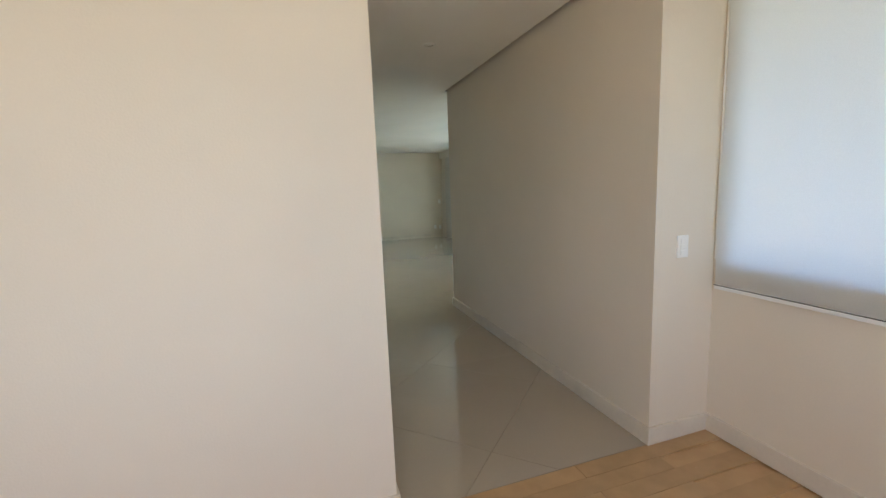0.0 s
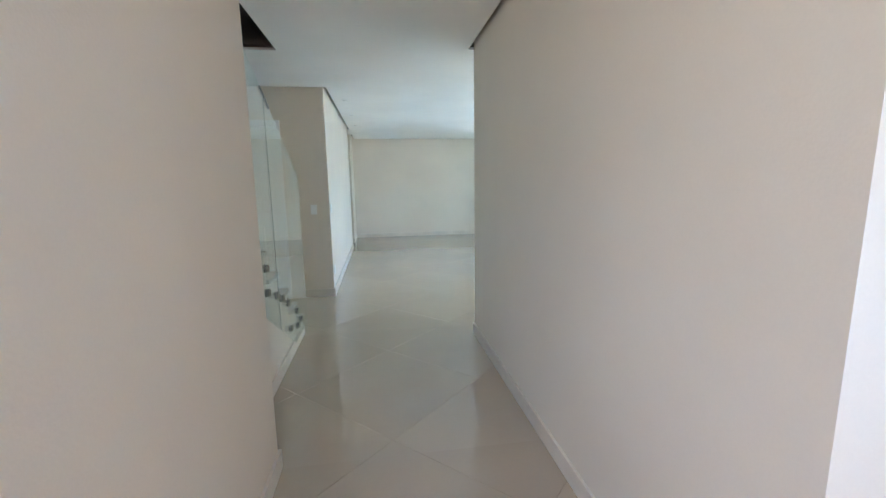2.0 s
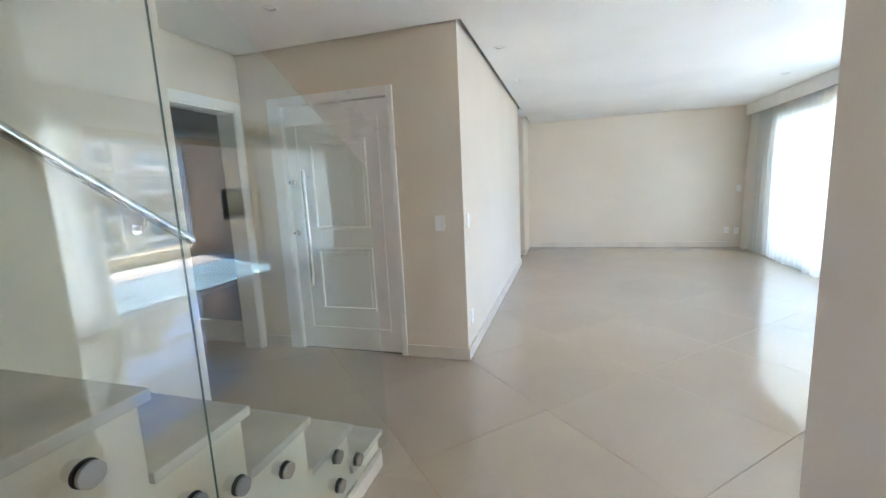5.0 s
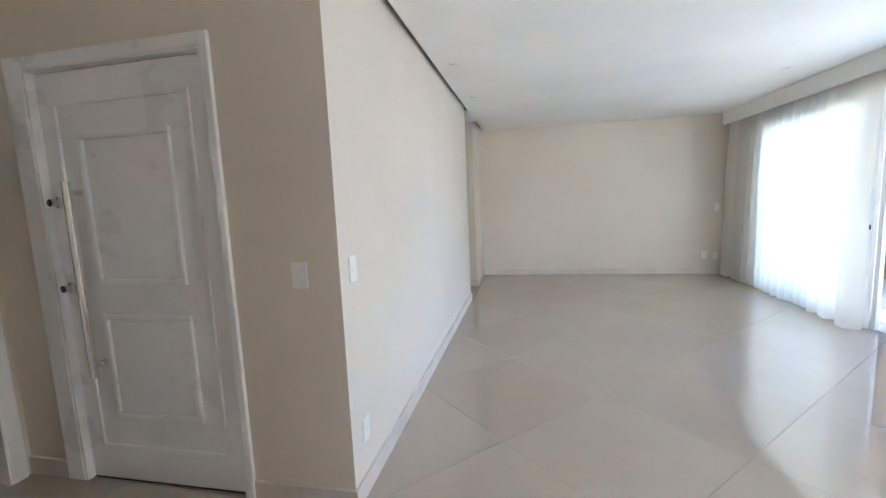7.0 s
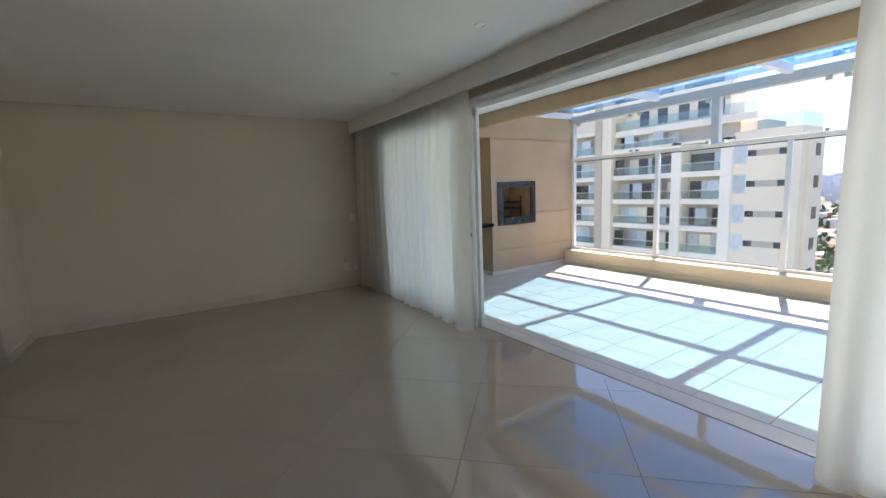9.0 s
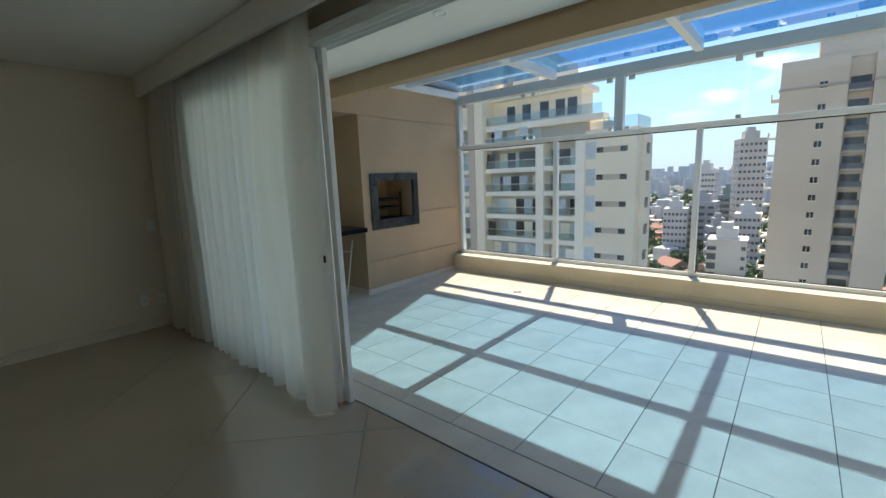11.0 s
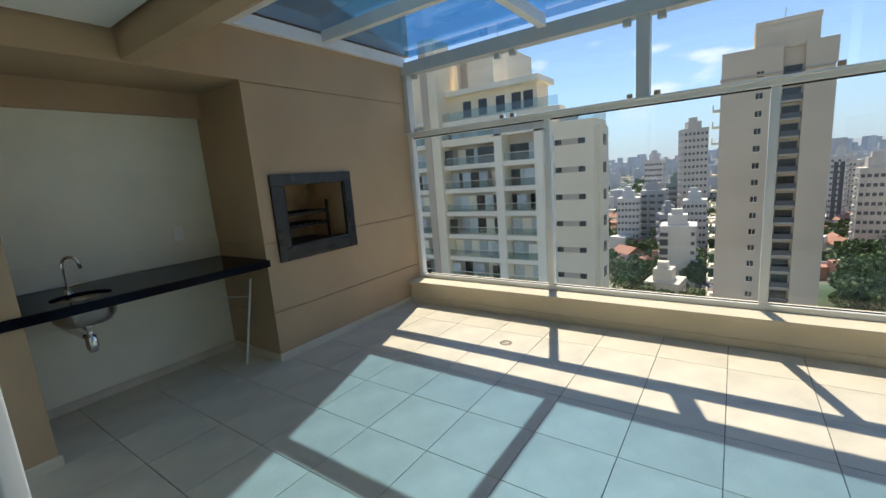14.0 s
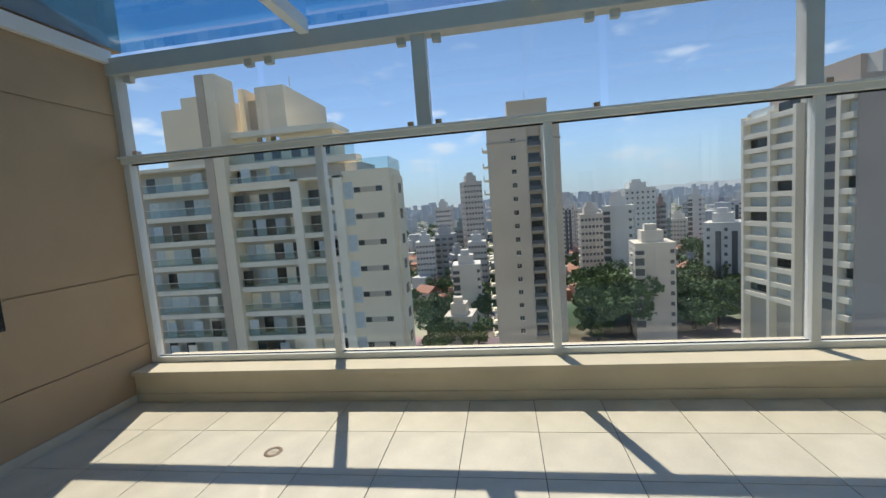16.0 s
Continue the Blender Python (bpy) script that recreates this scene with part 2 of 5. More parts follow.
def tube(points, r, sides=12):
    """A bent round pipe along points."""
    bm = bmesh.new()
    pts = [Vector(p) for p in points]
    rings = []
    for i, p in enumerate(pts):
        d = (pts[min(i + 1, len(pts) - 1)] - pts[max(i - 1, 0)]).normalized()
        q = d.to_track_quat("Z", "Y")
        rings.append([bm.verts.new(p + q @ Vector((r * math.cos(a), r * math.sin(a), 0))) for a in [2 * math.pi * k / sides for k in range(sides)]])
    for u, v in zip(rings, rings[1:]):
        for k in range(sides):
            bm.faces.new((u[k], u[(k + 1) % sides], v[(k + 1) % sides], v[k]))
    bm.faces.new(rings[0][::-1])
    bm.faces.new(rings[-1])
    return bm


def prism(poly, axis, a, b):
    """A polygon pushed along an axis from a to b. axis x: poly is (y, z); y: (x, z); z: (x, y)."""
    bm = bmesh.new()
    put = {"x": lambda p, s: (s, p[0], p[1]), "y": lambda p, s: (p[0], s, p[1]), "z": lambda p, s: (p[0], p[1], s)}[axis]
    lo, hi = [bm.verts.new(put(p, a)) for p in poly], [bm.verts.new(put(p, b)) for p in poly]
    bm.faces.new(lo)
    bm.faces.new(hi)
    for i in range(len(poly)):
        j = (i + 1) % len(poly)
        bm.faces.new((lo[i], lo[j], hi[j], hi[i]))
    bmesh.ops.recalc_face_normals(bm, faces=list(bm.faces))
    return bm


def lathe(profile, centre, sides=24):
    """A turned shape: profile of (radius, height) round a vertical axis."""
    bm = bmesh.new()
    rings = [[bm.verts.new((centre[0] + r * math.cos(2 * math.pi * k / sides), centre[1] + r * math.sin(2 * math.pi * k / sides), centre[2] + h)) for k in range(sides)] for r, h in profile]
    for u, v in zip(rings, rings[1:]):
        for k in range(sides):
            bm.faces.new((u[k], u[(k + 1) % sides], v[(k + 1) % sides], v[k]))
    bmesh.ops.recalc_face_normals(bm, faces=list(bm.faces))
    return bm


def mesh_of(name, bm, material, smooth=False):
    me = bpy.data.meshes.new(name)
    bm.to_mesh(me)
    bm.free()
    me.materials.append(material)
    if smooth:
        for f in me.polygons:
            f.use_smooth = True
    return me


def under(ob, parent):
    ob.parent = parent
    base = parent.matrix_basis
    if parent.parent is not None:
        base = parent.parent.matrix_basis @ parent.matrix_parent_inverse @ parent.matrix_basis
    ob.matrix_parent_inverse = base.inverted()
    return ob


def part(name, bm, material, parent, label="", smooth=False):
    ob = new(name, mesh_of(name, bm, material, smooth))
    under(ob, parent)
    return tagged(ob, label)


def piece(name, me, parent, m=None):
    ob = new(name, me)
    under(ob, parent)
    if m is not None:
        ob.matrix_basis = m
    return ob


def setting(name, bm, material, label="", smooth=False):
    return tagged(new(name, mesh_of(name, bm, material, smooth)), label, kind="structure")


def thing(name, at, label, category, group=""):
    ob = new(name)
    ob.empty_display_size = 0.1
    ob.matrix_basis = Matrix.Translation(at)
    return tagged(ob, label, category, group)


def clip(poly, x0, x1, y0, y1):
    """A convex polygon cut to a rectangle."""
    for axis, lim, sign in ((0, x0, 1), (0, x1, -1), (1, y0, 1), (1, y1, -1)):
        out = []
        for i, p in enumerate(poly):
            q = poly[(i + 1) % len(poly)]
            a, b = sign * (p[axis] - lim), sign * (q[axis] - lim)
            if a >= 0:
                out.append(p)
            if (a >= 0) != (b >= 0):
                s = a / (a - b)
                out.append((p[0] + s * (q[0] - p[0]), p[1] + s * (q[1] - p[1])))
        poly = out
        if len(poly) < 3:
            return []
    return poly


def area(poly):
    return abs(sum(p[0] * q[1] - q[0] * p[1] for p, q in zip(poly, poly[1:] + poly[:1]))) / 2


# ---- large structure: floors ----
CEIL_Z = 2.54
ROOMS = [(0.0, 4.0, 0.0, 5.81), (-2.0, 0.0, 3.93, 4.85), (-2.6, 4.0, -1.4, 0.0), (1.46, 4.0, -1.64, -1.4), (-0.16, 1.46, -3.32, -1.4), (0.06, 1.46, -4.71, -3.32)]
floor = setting("floor", boxes((-3.2, 4.17, -4.71, 6.0, -0.25, -0.009)), GROUT, "beige polished porcelain floor laid diagonally")
wood_floor = setting("wood_floor", boxes((-3.2, 2.05, -8.2, -4.71, -0.25, -0.012)), WOOD, "warm oak plank floor")
terrace_floor = setting("terrace_floor", boxes((4.17, 7.9, -2.6, 5.75, -0.25, -0.006)), TGROUT, "pale ceramic terrace floor")

# ---- walls ----
TOP = 2.62
setting("wall_corridor_east", boxes((1.46, 1.61, -4.56, -1.64, 0, TOP), (1.46, 2.05, -4.71, -4.56, 0, TOP)), WALL, "cream painted corridor wall")
setting("wall_living_south", boxes((1.61, 4.17, -1.79, -1.64, 0, TOP)), WALL, "cream painted living room wall")
setting("wall_window_room", boxes((1.877, 2.05, -8.2, -6.9, 0, TOP), (1.877, 2.05, -4.76, -4.71, 0, TOP), (1.877, 2.05, -6.9, -4.76, 0, 0.95), (1.877, 2.05, -6.9, -4.76, 2.38, TOP)), WALL, "cream wall with a wide window")
setting("wall_room_north", boxes((-3.2, 0.06, -4.70, -4.55, 0, TOP)), WALL, "cream painted wall")
setting("wall_room_west", boxes((-3.35, -3.2, -8.2, -4.55, 0, TOP)), WALL, "cream painted wall")
setting("wall_room_south", boxes((-3.35, -1.85, -8.35, -8.2, 0, TOP), (0.65, 2.05, -8.35, -8.2, 0, TOP), (-1.85, 0.65, -8.35, -8.2, 0, 0.9), (-1.85, 0.65, -8.35, -8.2, 2.3, TOP)), WALL, "cream painted wall")
setting("wall_corridor_west", boxes((-0.09, 0.06, -4.55, -3.32, 0, TOP), (-0.16, -0.09, -3.47, -3.32, 0, TOP)), WALL, "cream painted corridor wall")
setting("wall_stair_back", boxes((-1.93, -0.09, -4.0, -3.85, 0, 5.3)), WALL, "cream stair wall")
setting("wall_foyer_west", boxes((-2.08, -1.93, -4.55, -0.80, 0, 5.3), (-2.08, -1.93, -0.10, 0.15, 0, TOP), (-2.08, -1.93, -0.80, -0.10, 2.09, 5.3)), WALL, "cream foyer wall with a doorway")
setting("wall_under_stair", boxes((-1.93, -1.05, -1.66, -1.56, 0, CEIL_Z - 0.001)), WALL, "cream wall closing the stair")
setting("wall_entrance", boxes((-1.93, -1.535, 0, 0.15, 0, TOP), (-0.565, -0.15, 0, 0.15, 0, TOP), (-1.535, -0.565, 0, 0.15, 2.105, TOP)), WALL, "cream wall round the entrance door")
# added unseen backing that stops sky light leaking round the door
setting("wall_door_backing", boxes((-1.93, -0.15, 0.16, 0.3, 0, TOP)), SHADETONE, "unseen dark backing added behind the entrance door")
setting("wall_living_west", boxes((-0.15, 0.0, 0, 3.93, 0, TOP)), WALL, "cream living room wall")
setting("wall_hall_south", boxes((-2.0, -0.15, 3.78, 3.93, 0, TOP)), WALL, "cream hall wall")
setting("wall_hall_end", boxes((-2.15, -2.0, 3.78, 5.0, 0, TOP)), WALL, "cream hall end wall")
setting("wall_pilaster", boxes((-2.0, -0.02, 4.85, 5.81, 0, TOP)), WALL, "cream pilaster beside the hall opening")
setting("wall_living_north", boxes((-2.15, 4.0, 5.81, 5.96, 0, TOP)), WALL, "cream painted far wall of the living room")
setting("wall_living_east", boxes((4.0, 4.17, 4.95, 5.96, 0, TOP), (4.0, 4.17, -1.64, -1.25, 0, TOP), (4.0, 4.04, -1.25, 4.95, 2.285, TOP), (4.04, 4.17, -1.25, 4.95, 2.36, TOP)), WALL, "cream wall with the terrace opening")
# dim hall behind the foyer doorway, its dimness put into the wall colour
setting("wall_service_hall", boxes((-3.6, -3.45, -2.0, 1.0, 0, TOP), (-3.45, -2.08, -1.6, -1.45, 0, TOP), (-3.45, -2.08, 0.55, 0.7, 0, TOP), (-3.45, -2.08, -1.45, 0.55, 2.5, TOP)), SHADETONE, "hall walls coloured dark for missing light")
setting("wall_service_floor", boxes((-3.45, -2.08, -1.45, 0.55, -0.02, -0.004)), GROUT, "unlit hall floor")
setting("wall_panel", boxes((-3.44, -3.38, -0.9, 0.1, 0, 2.3), bevel=0.004), WALNUT, "brown wood panel in the dim hall")

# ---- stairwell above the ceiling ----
# closing sides; the stairwell's shade is put into their grey
setting("wall_stair_upper", boxes((-0.2, -0.1, -4.0, -1.32, 2.80, 5.3), (-1.93, -0.2, -1.42, -1.32, 2.58, 5.3)), SHADEPLASTER, "closing stairwell sides with shade in their grey")
setting("ceiling_upper", boxes((-2.1, 0.0, -4.1, -1.3, 5.3, 5.4)), CEIL, "stairwell ceiling")

# ---- ceilings, held off the walls by a narrow shadow gap ----
G = 0.042
setting("ceiling", boxes(
    (G, 4.0 - G, 0.0, 5.81 - G, CEIL_Z, 2.56), (-2.0 + G, G, 3.93 + G, 4.85 - G, CEIL_Z, 2.56),
    (-1.93 + G, 4.0 - G, -1.42, -G, CEIL_Z, 2.56), (G, 4.0 - G, -G, 0, CEIL_Z, 2.56),
    (-0.2, 1.46 - G, -3.3, -1.42, CEIL_Z, 2.56), (1.46 - G, 4.0 - G, -1.64 + G, -1.42, CEIL_Z, 2.56),
    (0.06 + G, 1.46 - G, -4.70, -3.3, CEIL_Z, 2.56), (-3.2 + G, 1.877 - G, -8.2 + G, -4.70, CEIL_Z, 2.56)), CEIL, "smooth white plaster ceiling with a shadow gap")
# the darkness seen in the gap is put into the slab's colour
setting("ceiling_slab", boxes((-0.2, 4.2, -8.3, 6.0, TOP, 2.8), (-3.3, -0.2, -8.3, -4.0, TOP, 2.8), (-3.5, -0.2, -1.42, 6.0, TOP, 2.8)), SHADETONE, "slab coloured dark as shade in the ceiling gap")

# ---- baseboards ----
BH, BT = 0.10, 0.015
def baseboard(*spans):
    return setting("baseboard", boxes(*[(*s, 0, BH) for s in spans], bevel=0.003), STONE, "beige stone baseboard")
baseboard((1.46 - BT, 1.46, -4.71 - BT, -1.64 + BT), (1.46, 1.877, -4.71 - BT, -4.71), (1.46, 4.0, -1.64, -1.64 + BT))
baseboard((1.877 - BT, 1.877, -8.2, -4.71 - BT))
baseboard((-3.2, 0.06 + BT, -4.70 - BT, -4.70), (0.06, 0.06 + BT, -4.70, -3.32 + BT), (-0.145, 0.06, -3.32, -3.32 + BT))
baseboard((-0.16, -0.16 + BT, -3.305, -1.335))
baseboard((-0.52, 0.0, -BT, 0.0), (0.0, BT, -BT, 3.93 + BT), (-0.15, 0.0, 3.93, 3.93 + BT))
baseboard((-1.93, -1.655, -BT, 0.0), (-1.93, -1.93 + BT, -1.56, -0.875))
baseboard((-2.0, -0.02, 4.85 - BT, 4.85), (-0.02, -0.02 + BT, 4.85 - BT, 5.81), (-0.02, 4.0, 5.81 - BT, 5.81))

# ---- curtain box along the terrace opening ----
setting("trim_valance", boxes((3.80, 3.83, -1.64, 5.81, 2.352, 2.545), bevel=0.003), WHITE, "white curtain box board below the ceiling")

# ---- terrace structure ----
FY = 4.83
def grooved(x0, x1, y, z0, z1, cuts, depth, gap=0.012):
    """Wall panels with recessed horizontal joints."""
    zs = [z0] + [c for c in cuts if z0 < c < z1] + [z1]
    spans = [(x0, x1, y + 0.012, y + depth, z0, z1)]
    for a, b in zip(zs, zs[1:]):
        spans.append((x0, x1, y, y + 0.012, a + (gap / 2 if a != z0 else 0), b - (gap / 2 if b != z1 else 0)))
    return spans
GX0, GX1, GZ0, GZ1 = 6.0, 6.655, 0.935, 1.445
cuts = (0.42, 1.0, 2.235)
chim = [*grooved(5.77, GX0, FY, 0, 2.62, cuts, 0.15), *grooved(GX1, 7.85, FY, 0, 2.62, cuts, 0.15),
             *grooved(GX0, GX1, FY, 0, GZ0, cuts, 0.15), *grooved(GX0, GX1, FY, GZ1, 2.62, cuts, 0.15)]
chimney = setting("wall_chimney", boxes(*[s for s in chim if s[3] - s[2] > 0.02]), BROWN, "brown textured chimney wall with recessed joints")
for s in chim:
    if s[3] - s[2] < 0.02:
        part("panel", boxes(s), BROWN, chimney)
side = []
zs = [0, 0.42, 1.0, 2.245]
for a, b in zip(zs, zs[1:]):
    side.append((5.77, 5.90, FY + 0.15, 5.75, a + (0.006 if a else 0), b - 0.006))
chim_side = setting("wall_chimney_side", boxes((5.782, 5.90, FY + 0.15, 5.75, 0, 2.245)), BROWN, "brown chimney side")
for x0, x1, y0, y1, z0, z1 in side:
    part("panel", boxes((x0, 5.781, y0, y1, z0, z1)), BROWN, chim_side)
setting("wall_terrace_upper", boxes((5.70, 7.85, FY + 0.15, 5.75, 2.245, 6.5), (5.70, 7.85, FY + 0.002, FY + 0.15, 2.76, 6.5)), BROWN, "brown party wall rising above the glass roof")
setting("wall_niche_back", boxes((4.17, 5.77, 5.55, 5.75, 0, 2.06)), NICHE, "pale painted wall behind the counter")
setting("wall_niche_beam", boxes((4.17, 5.77, 5.47, 5.75, 2.06, 2.245)), BROWN, "brown beam at the back of the niche")
setting("wall_niche_soffit", boxes((4.17, 5.70, FY, 5.75, 2.247, 2.8), (5.70, 5.77, FY, FY + 0.149, 2.247, 2.62)), BROWN, "brown soffit over the counter")
setting("wall_terrace_beam", prism([(5.03, 2.8), (5.03, 2.262), (5.14, 2.262), (5.70, 2.62), (5.70, 2.8)], "y", -2.6, FY - 0.002), BROWN, "brown beam between ceiling and glass roof")
setting("ceiling_terrace", boxes((4.23, 5.0, -2.6, FY - 0.03, 2.425, 2.45)), CEIL, "white terrace ceiling with a shadow gap")
# here too a dark colour deepens the shade inside the gap
setting("ceiling_terrace_slab", boxes((4.17, 5.03, -2.6, FY, 2.54, 2.8)), SHADETONE, "slab coloured dark as shade in the terrace ceiling gap")
setting("wall_terrace_south", boxes((4.17, 7.9, -2.75, -2.6, 0, 2.62)), BROWN, "brown wall closing the terrace")
setting("wall_upper_storey", boxes((3.4, 4.6, -9.0, 6.5, 2.8, 5.6), (4.4, 5.69, 4.9, 6.5, 2.8, 6.5)), SANDY, "sand painted upper storey")
setting("wall_terrace_outer", boxes((4.17, 4.34, 4.80, 5.55, 0, 2.247), (4.17, 4.20, -2.6, -1.25, 0, 2.54), (4.17, 4.20, -1.25, 4.80, 2.36, 2.54)), BROWN, "brown outer face of the living room wall")
parapet = setting("wall_parapet", boxes((7.52, 7.92, -2.6, FY, 0, 0.215)), SANDY, "sand painted parapet kerb under the glazing")
part("coping", boxes((7.49, 7.94, -2.6, FY, 0.215, 0.25), bevel=0.004), SANDY, parapet)
part("plinth", boxes((7.508, 7.52, -2.6, FY, 0, 0.07), bevel=0.004), SANDY, parapet)
setting("baseboard", boxes((5.77, 7.52, FY - 0.014, FY, 0, 0.065), (5.756, 5.77, FY - 0.014, 5.55, 0, 0.065), (4.354, 5.756, 5.536, 5.55, 0, 0.065), (4.34, 4.354, 4.786, 5.55, 0, 0.065), (4.20, 4.34, 4.786, 4.80, 0, 0.065), bevel=0.003), TTILE, "pale ceramic terrace baseboard")


# ---- glazed screen of the terrace ----
screen = thing("terrace_glazing", (7.74, 1.1, 0.25), "white aluminium glazed screen with clear panes on the parapet", "window")
MULL = [4.80, 3.20, 1.56, -0.08, -1.72]
part("sill_rail", boxes((7.70, 7.77, -2.6, 4.83, 0.25, 0.295), bevel=0.004), ALU, screen)
part("transom", boxes((7.685, 7.785, -2.6, 4.83, 1.865, 1.925), bevel=0.006), ALU, screen)
part("transom_cap", boxes((7.66, 7.70, -2.6, 4.83, 1.905, 1.922), bevel=0.004), ALU, screen)
part("head_beam", boxes((7.67, 7.80, -2.6, 4.83, 2.535, 2.66), bevel=0.005), ROOFALU, screen)
for y in MULL:
    part("mullion", boxes((7.70, 7.775, y - 0.028, y + 0.028, 0.295, 1.865), bevel=0.005), ALU, screen)
for y in (4.80, 2.40, -0.04, -2.44):
    w = 0.05 if y < 4.7 else 0.028
    part("upper_post", boxes((7.69, 7.79, y - w, y + w, 1.925, 2.535), bevel=0.005), ROOFALU, screen)
for a, b in zip(MULL, MULL[1:]):
    part("pane", boxes((7.735, 7.743, b + 0.028, a - 0.028, 0.29, 1.868)), CLEAR, screen)
    for z0, z1 in ((1.853, 1.866), (0.294, 0.303)):
        part("gasket", boxes((7.728, 7.734, b + 0.028, a - 0.028, z0, z1)), BLACK, screen)
for a, b in ((4.772, 3.605), (3.595, 2.45), (2.35, 1.185), (1.175, 0.01), (-0.09, -1.24)):
    pn = part("upper_pane", boxes((7.735, 7.743, b + 0.02, a - 0.02, 1.935, 2.525)), CLEAR, screen)
    for y in (a - 0.075, b + 0.075):
        part("clamp", boxes((7.715, 7.763, y - 0.03, y + 0.03, 2.485, 2.54), bevel=0.004), ROOFALU, pn)
    for y in ((a - 0.05, b + 0.05) if a in (4.772, 2.35, 3.595, -0.09) else ()):
        part("foot_clamp", boxes((7.715, 7.763, y - 0.022, y + 0.022, 1.922, 1.965), bevel=0.004), CHROME, pn)

# ---- glass roof ----
glass_roof = thing("glass_roof", (6.7, 1.1, 2.65), "blue tinted glass roof on pale grey aluminium rafters", "roof")
part("wall_plate", boxes((5.70, 7.70, FY - 0.05, FY - 0.002, 2.62, 2.72), bevel=0.004), ALU, glass_roof)
part("ledger", boxes((5.70, 5.76, -2.6, FY - 0.05, 2.62, 2.72), bevel=0.004), ALU, glass_roof)
RAFT = [3.20, 1.60, 0.0, -1.60]
for y in RAFT:
    part("rafter", boxes((5.76, 7.67, y - 0.035, y + 0.035, 2.63, 2.73), bevel=0.005), ALU, glass_roof)
ys = [FY - 0.05] + RAFT + [-2.6]
for a, b in zip(ys, ys[1:]):
    part("purlin", boxes((6.535, 6.60, b + 0.035, a - 0.035, 2.635, 2.73), bevel=0.004), ALU, glass_roof)
    for x0, x1 in ((5.765, 6.565), (6.57, 7.79)):
        part("pane", boxes((x0, x1, b + 0.003, a - 0.003, 2.735, 2.745)), BLUE, glass_roof)


# ---- sliding doors ----
frame_ob = thing("sliding_door_frame", (4.085, 1.85, 0), "white aluminium sliding door tracks and jambs", "door frame")
part("head_track", boxes((3.888, 4.037, -1.25, 4.95, 2.255, 2.285), *[(x, x + 0.006, -1.25, 4.95, 2.215, 2.255) for x in (3.893, 3.941, 3.985, 4.031)], bevel=0.002), ALU, frame_ob)
part("floor_track", boxes((4.012, 4.175, -1.25, 4.95, -0.006, 0.001)), TTILE, frame_ob, "flush ceramic threshold")
part("floor_gap", boxes((4.0, 4.012, -1.25, 4.95, -0.006, -0.003)), BLACK, frame_ob)
for y in (-1.25, 4.91):
    part("jamb", boxes((3.90, 4.17, y, y + 0.04, 0.002, 2.205), bevel=0.003), ALU, frame_ob)


def sliding_leaf(x, y0, y1, lock):
    """One leaf: two stiles, two rails, the glass and a small lock."""
    leaf = thing("sliding_door_leaf", (x, (y0 + y1) / 2, 0.012), "white framed glass sliding door leaf pushed open", "sliding door", "terrace sliding doors")
    for y in (y0, y1 - 0.055):
        part("stile", boxes((x - 0.019, x + 0.019, y, y + 0.055, 0.014, 2.21), bevel=0.004), ALU, leaf)
    for z in (0.014, 2.135):
        part("rail", boxes((x - 0.017, x + 0.017, y0 + 0.055, y1 - 0.055, z, z + 0.075), bevel=0.004), ALU, leaf)
    part("glass", boxes((x - 0.004, x + 0.004, y0 + 0.05, y1 - 0.05, 0.08, 2.14)), DOORGLASS, leaf)
    for y in (y0 + 0.055, y1 - 0.062):
        part("gasket", boxes((x - 0.012, x + 0.012, y, y + 0.007, 0.09, 2.13)), BLACK, leaf)
    if lock < 0:
        part("brush_seal", boxes((x + 0.018, x + 0.026, y0 + 0.012, y0 + 0.03, 0.03, 2.2)), BLACK, leaf)
    if not lock:
        return
    yl = y0 + 0.027 if lock < 0 else y1 - 0.027
    part("lock", boxes((x - 0.024, x - 0.018, yl - 0.011, yl + 0.011, 0.955, 1.0), (x - 0.045, x - 0.024, yl - 0.008, yl + 0.008, 0.967, 0.985), bevel=0.002), BLACK, leaf)


sliding_leaf(3.922, 2.90, 4.86, -1)
sliding_leaf(3.966, 2.848, 4.80, 0)
sliding_leaf(4.010, 3.0, 4.905, 0)
sliding_leaf(3.922, -1.18, 0.12, 1)
sliding_leaf(3.966, -1.12, 0.17, 1)


# ---- curtains ----
def curtain_sheet(y0, y1, x, z0, z1, pitch, depth, seed, cols_per=14, rows=18, lean=0.0):
    """A hanging cloth with soft uneven folds that spread towards the hem."""
    rnd = random.Random(seed)
    bm = bmesh.new()
    n = max(8, int((y1 - y0) / pitch * cols_per))
    ph = [rnd.uniform(0, 6.28) for _ in range(5)]
    grid = []
    for j in range(rows + 1):
        v = j / rows
        z = z1 + (z0 - z1) * v
        row = []
        for i in range(n + 1):
            u = i / n
            s = u * (y1 - y0) / pitch
            a = 2 * math.pi * (s + 0.22 * math.sin(1.7 * s + ph[0]) + 0.12 * math.sin(4.1 * s + ph[1]) * v)
            d = depth * (0.72 + 0.28 * math.sin(0.9 * s + ph[2])) * (0.45 + 0.75 * v)
            px = x - lean * min(1.0, 2.5 * v) + d * math.sin(a) + 0.25 * d * math.sin(2.3 * a + ph[3]) * v
            py = y0 + u * (y1 - y0) + 0.35 * d * math.cos(a)
            row.append(bm.verts.new((px, py, z + (0.006 * math.sin(a + ph[4]) if j == rows else 0))))
        grid.append(row)
    for p, q in zip(grid, grid[1:]):
        for i in range(n):
            bm.faces.new((p[i], p[i + 1], q[i + 1], q[i]))
    return bm


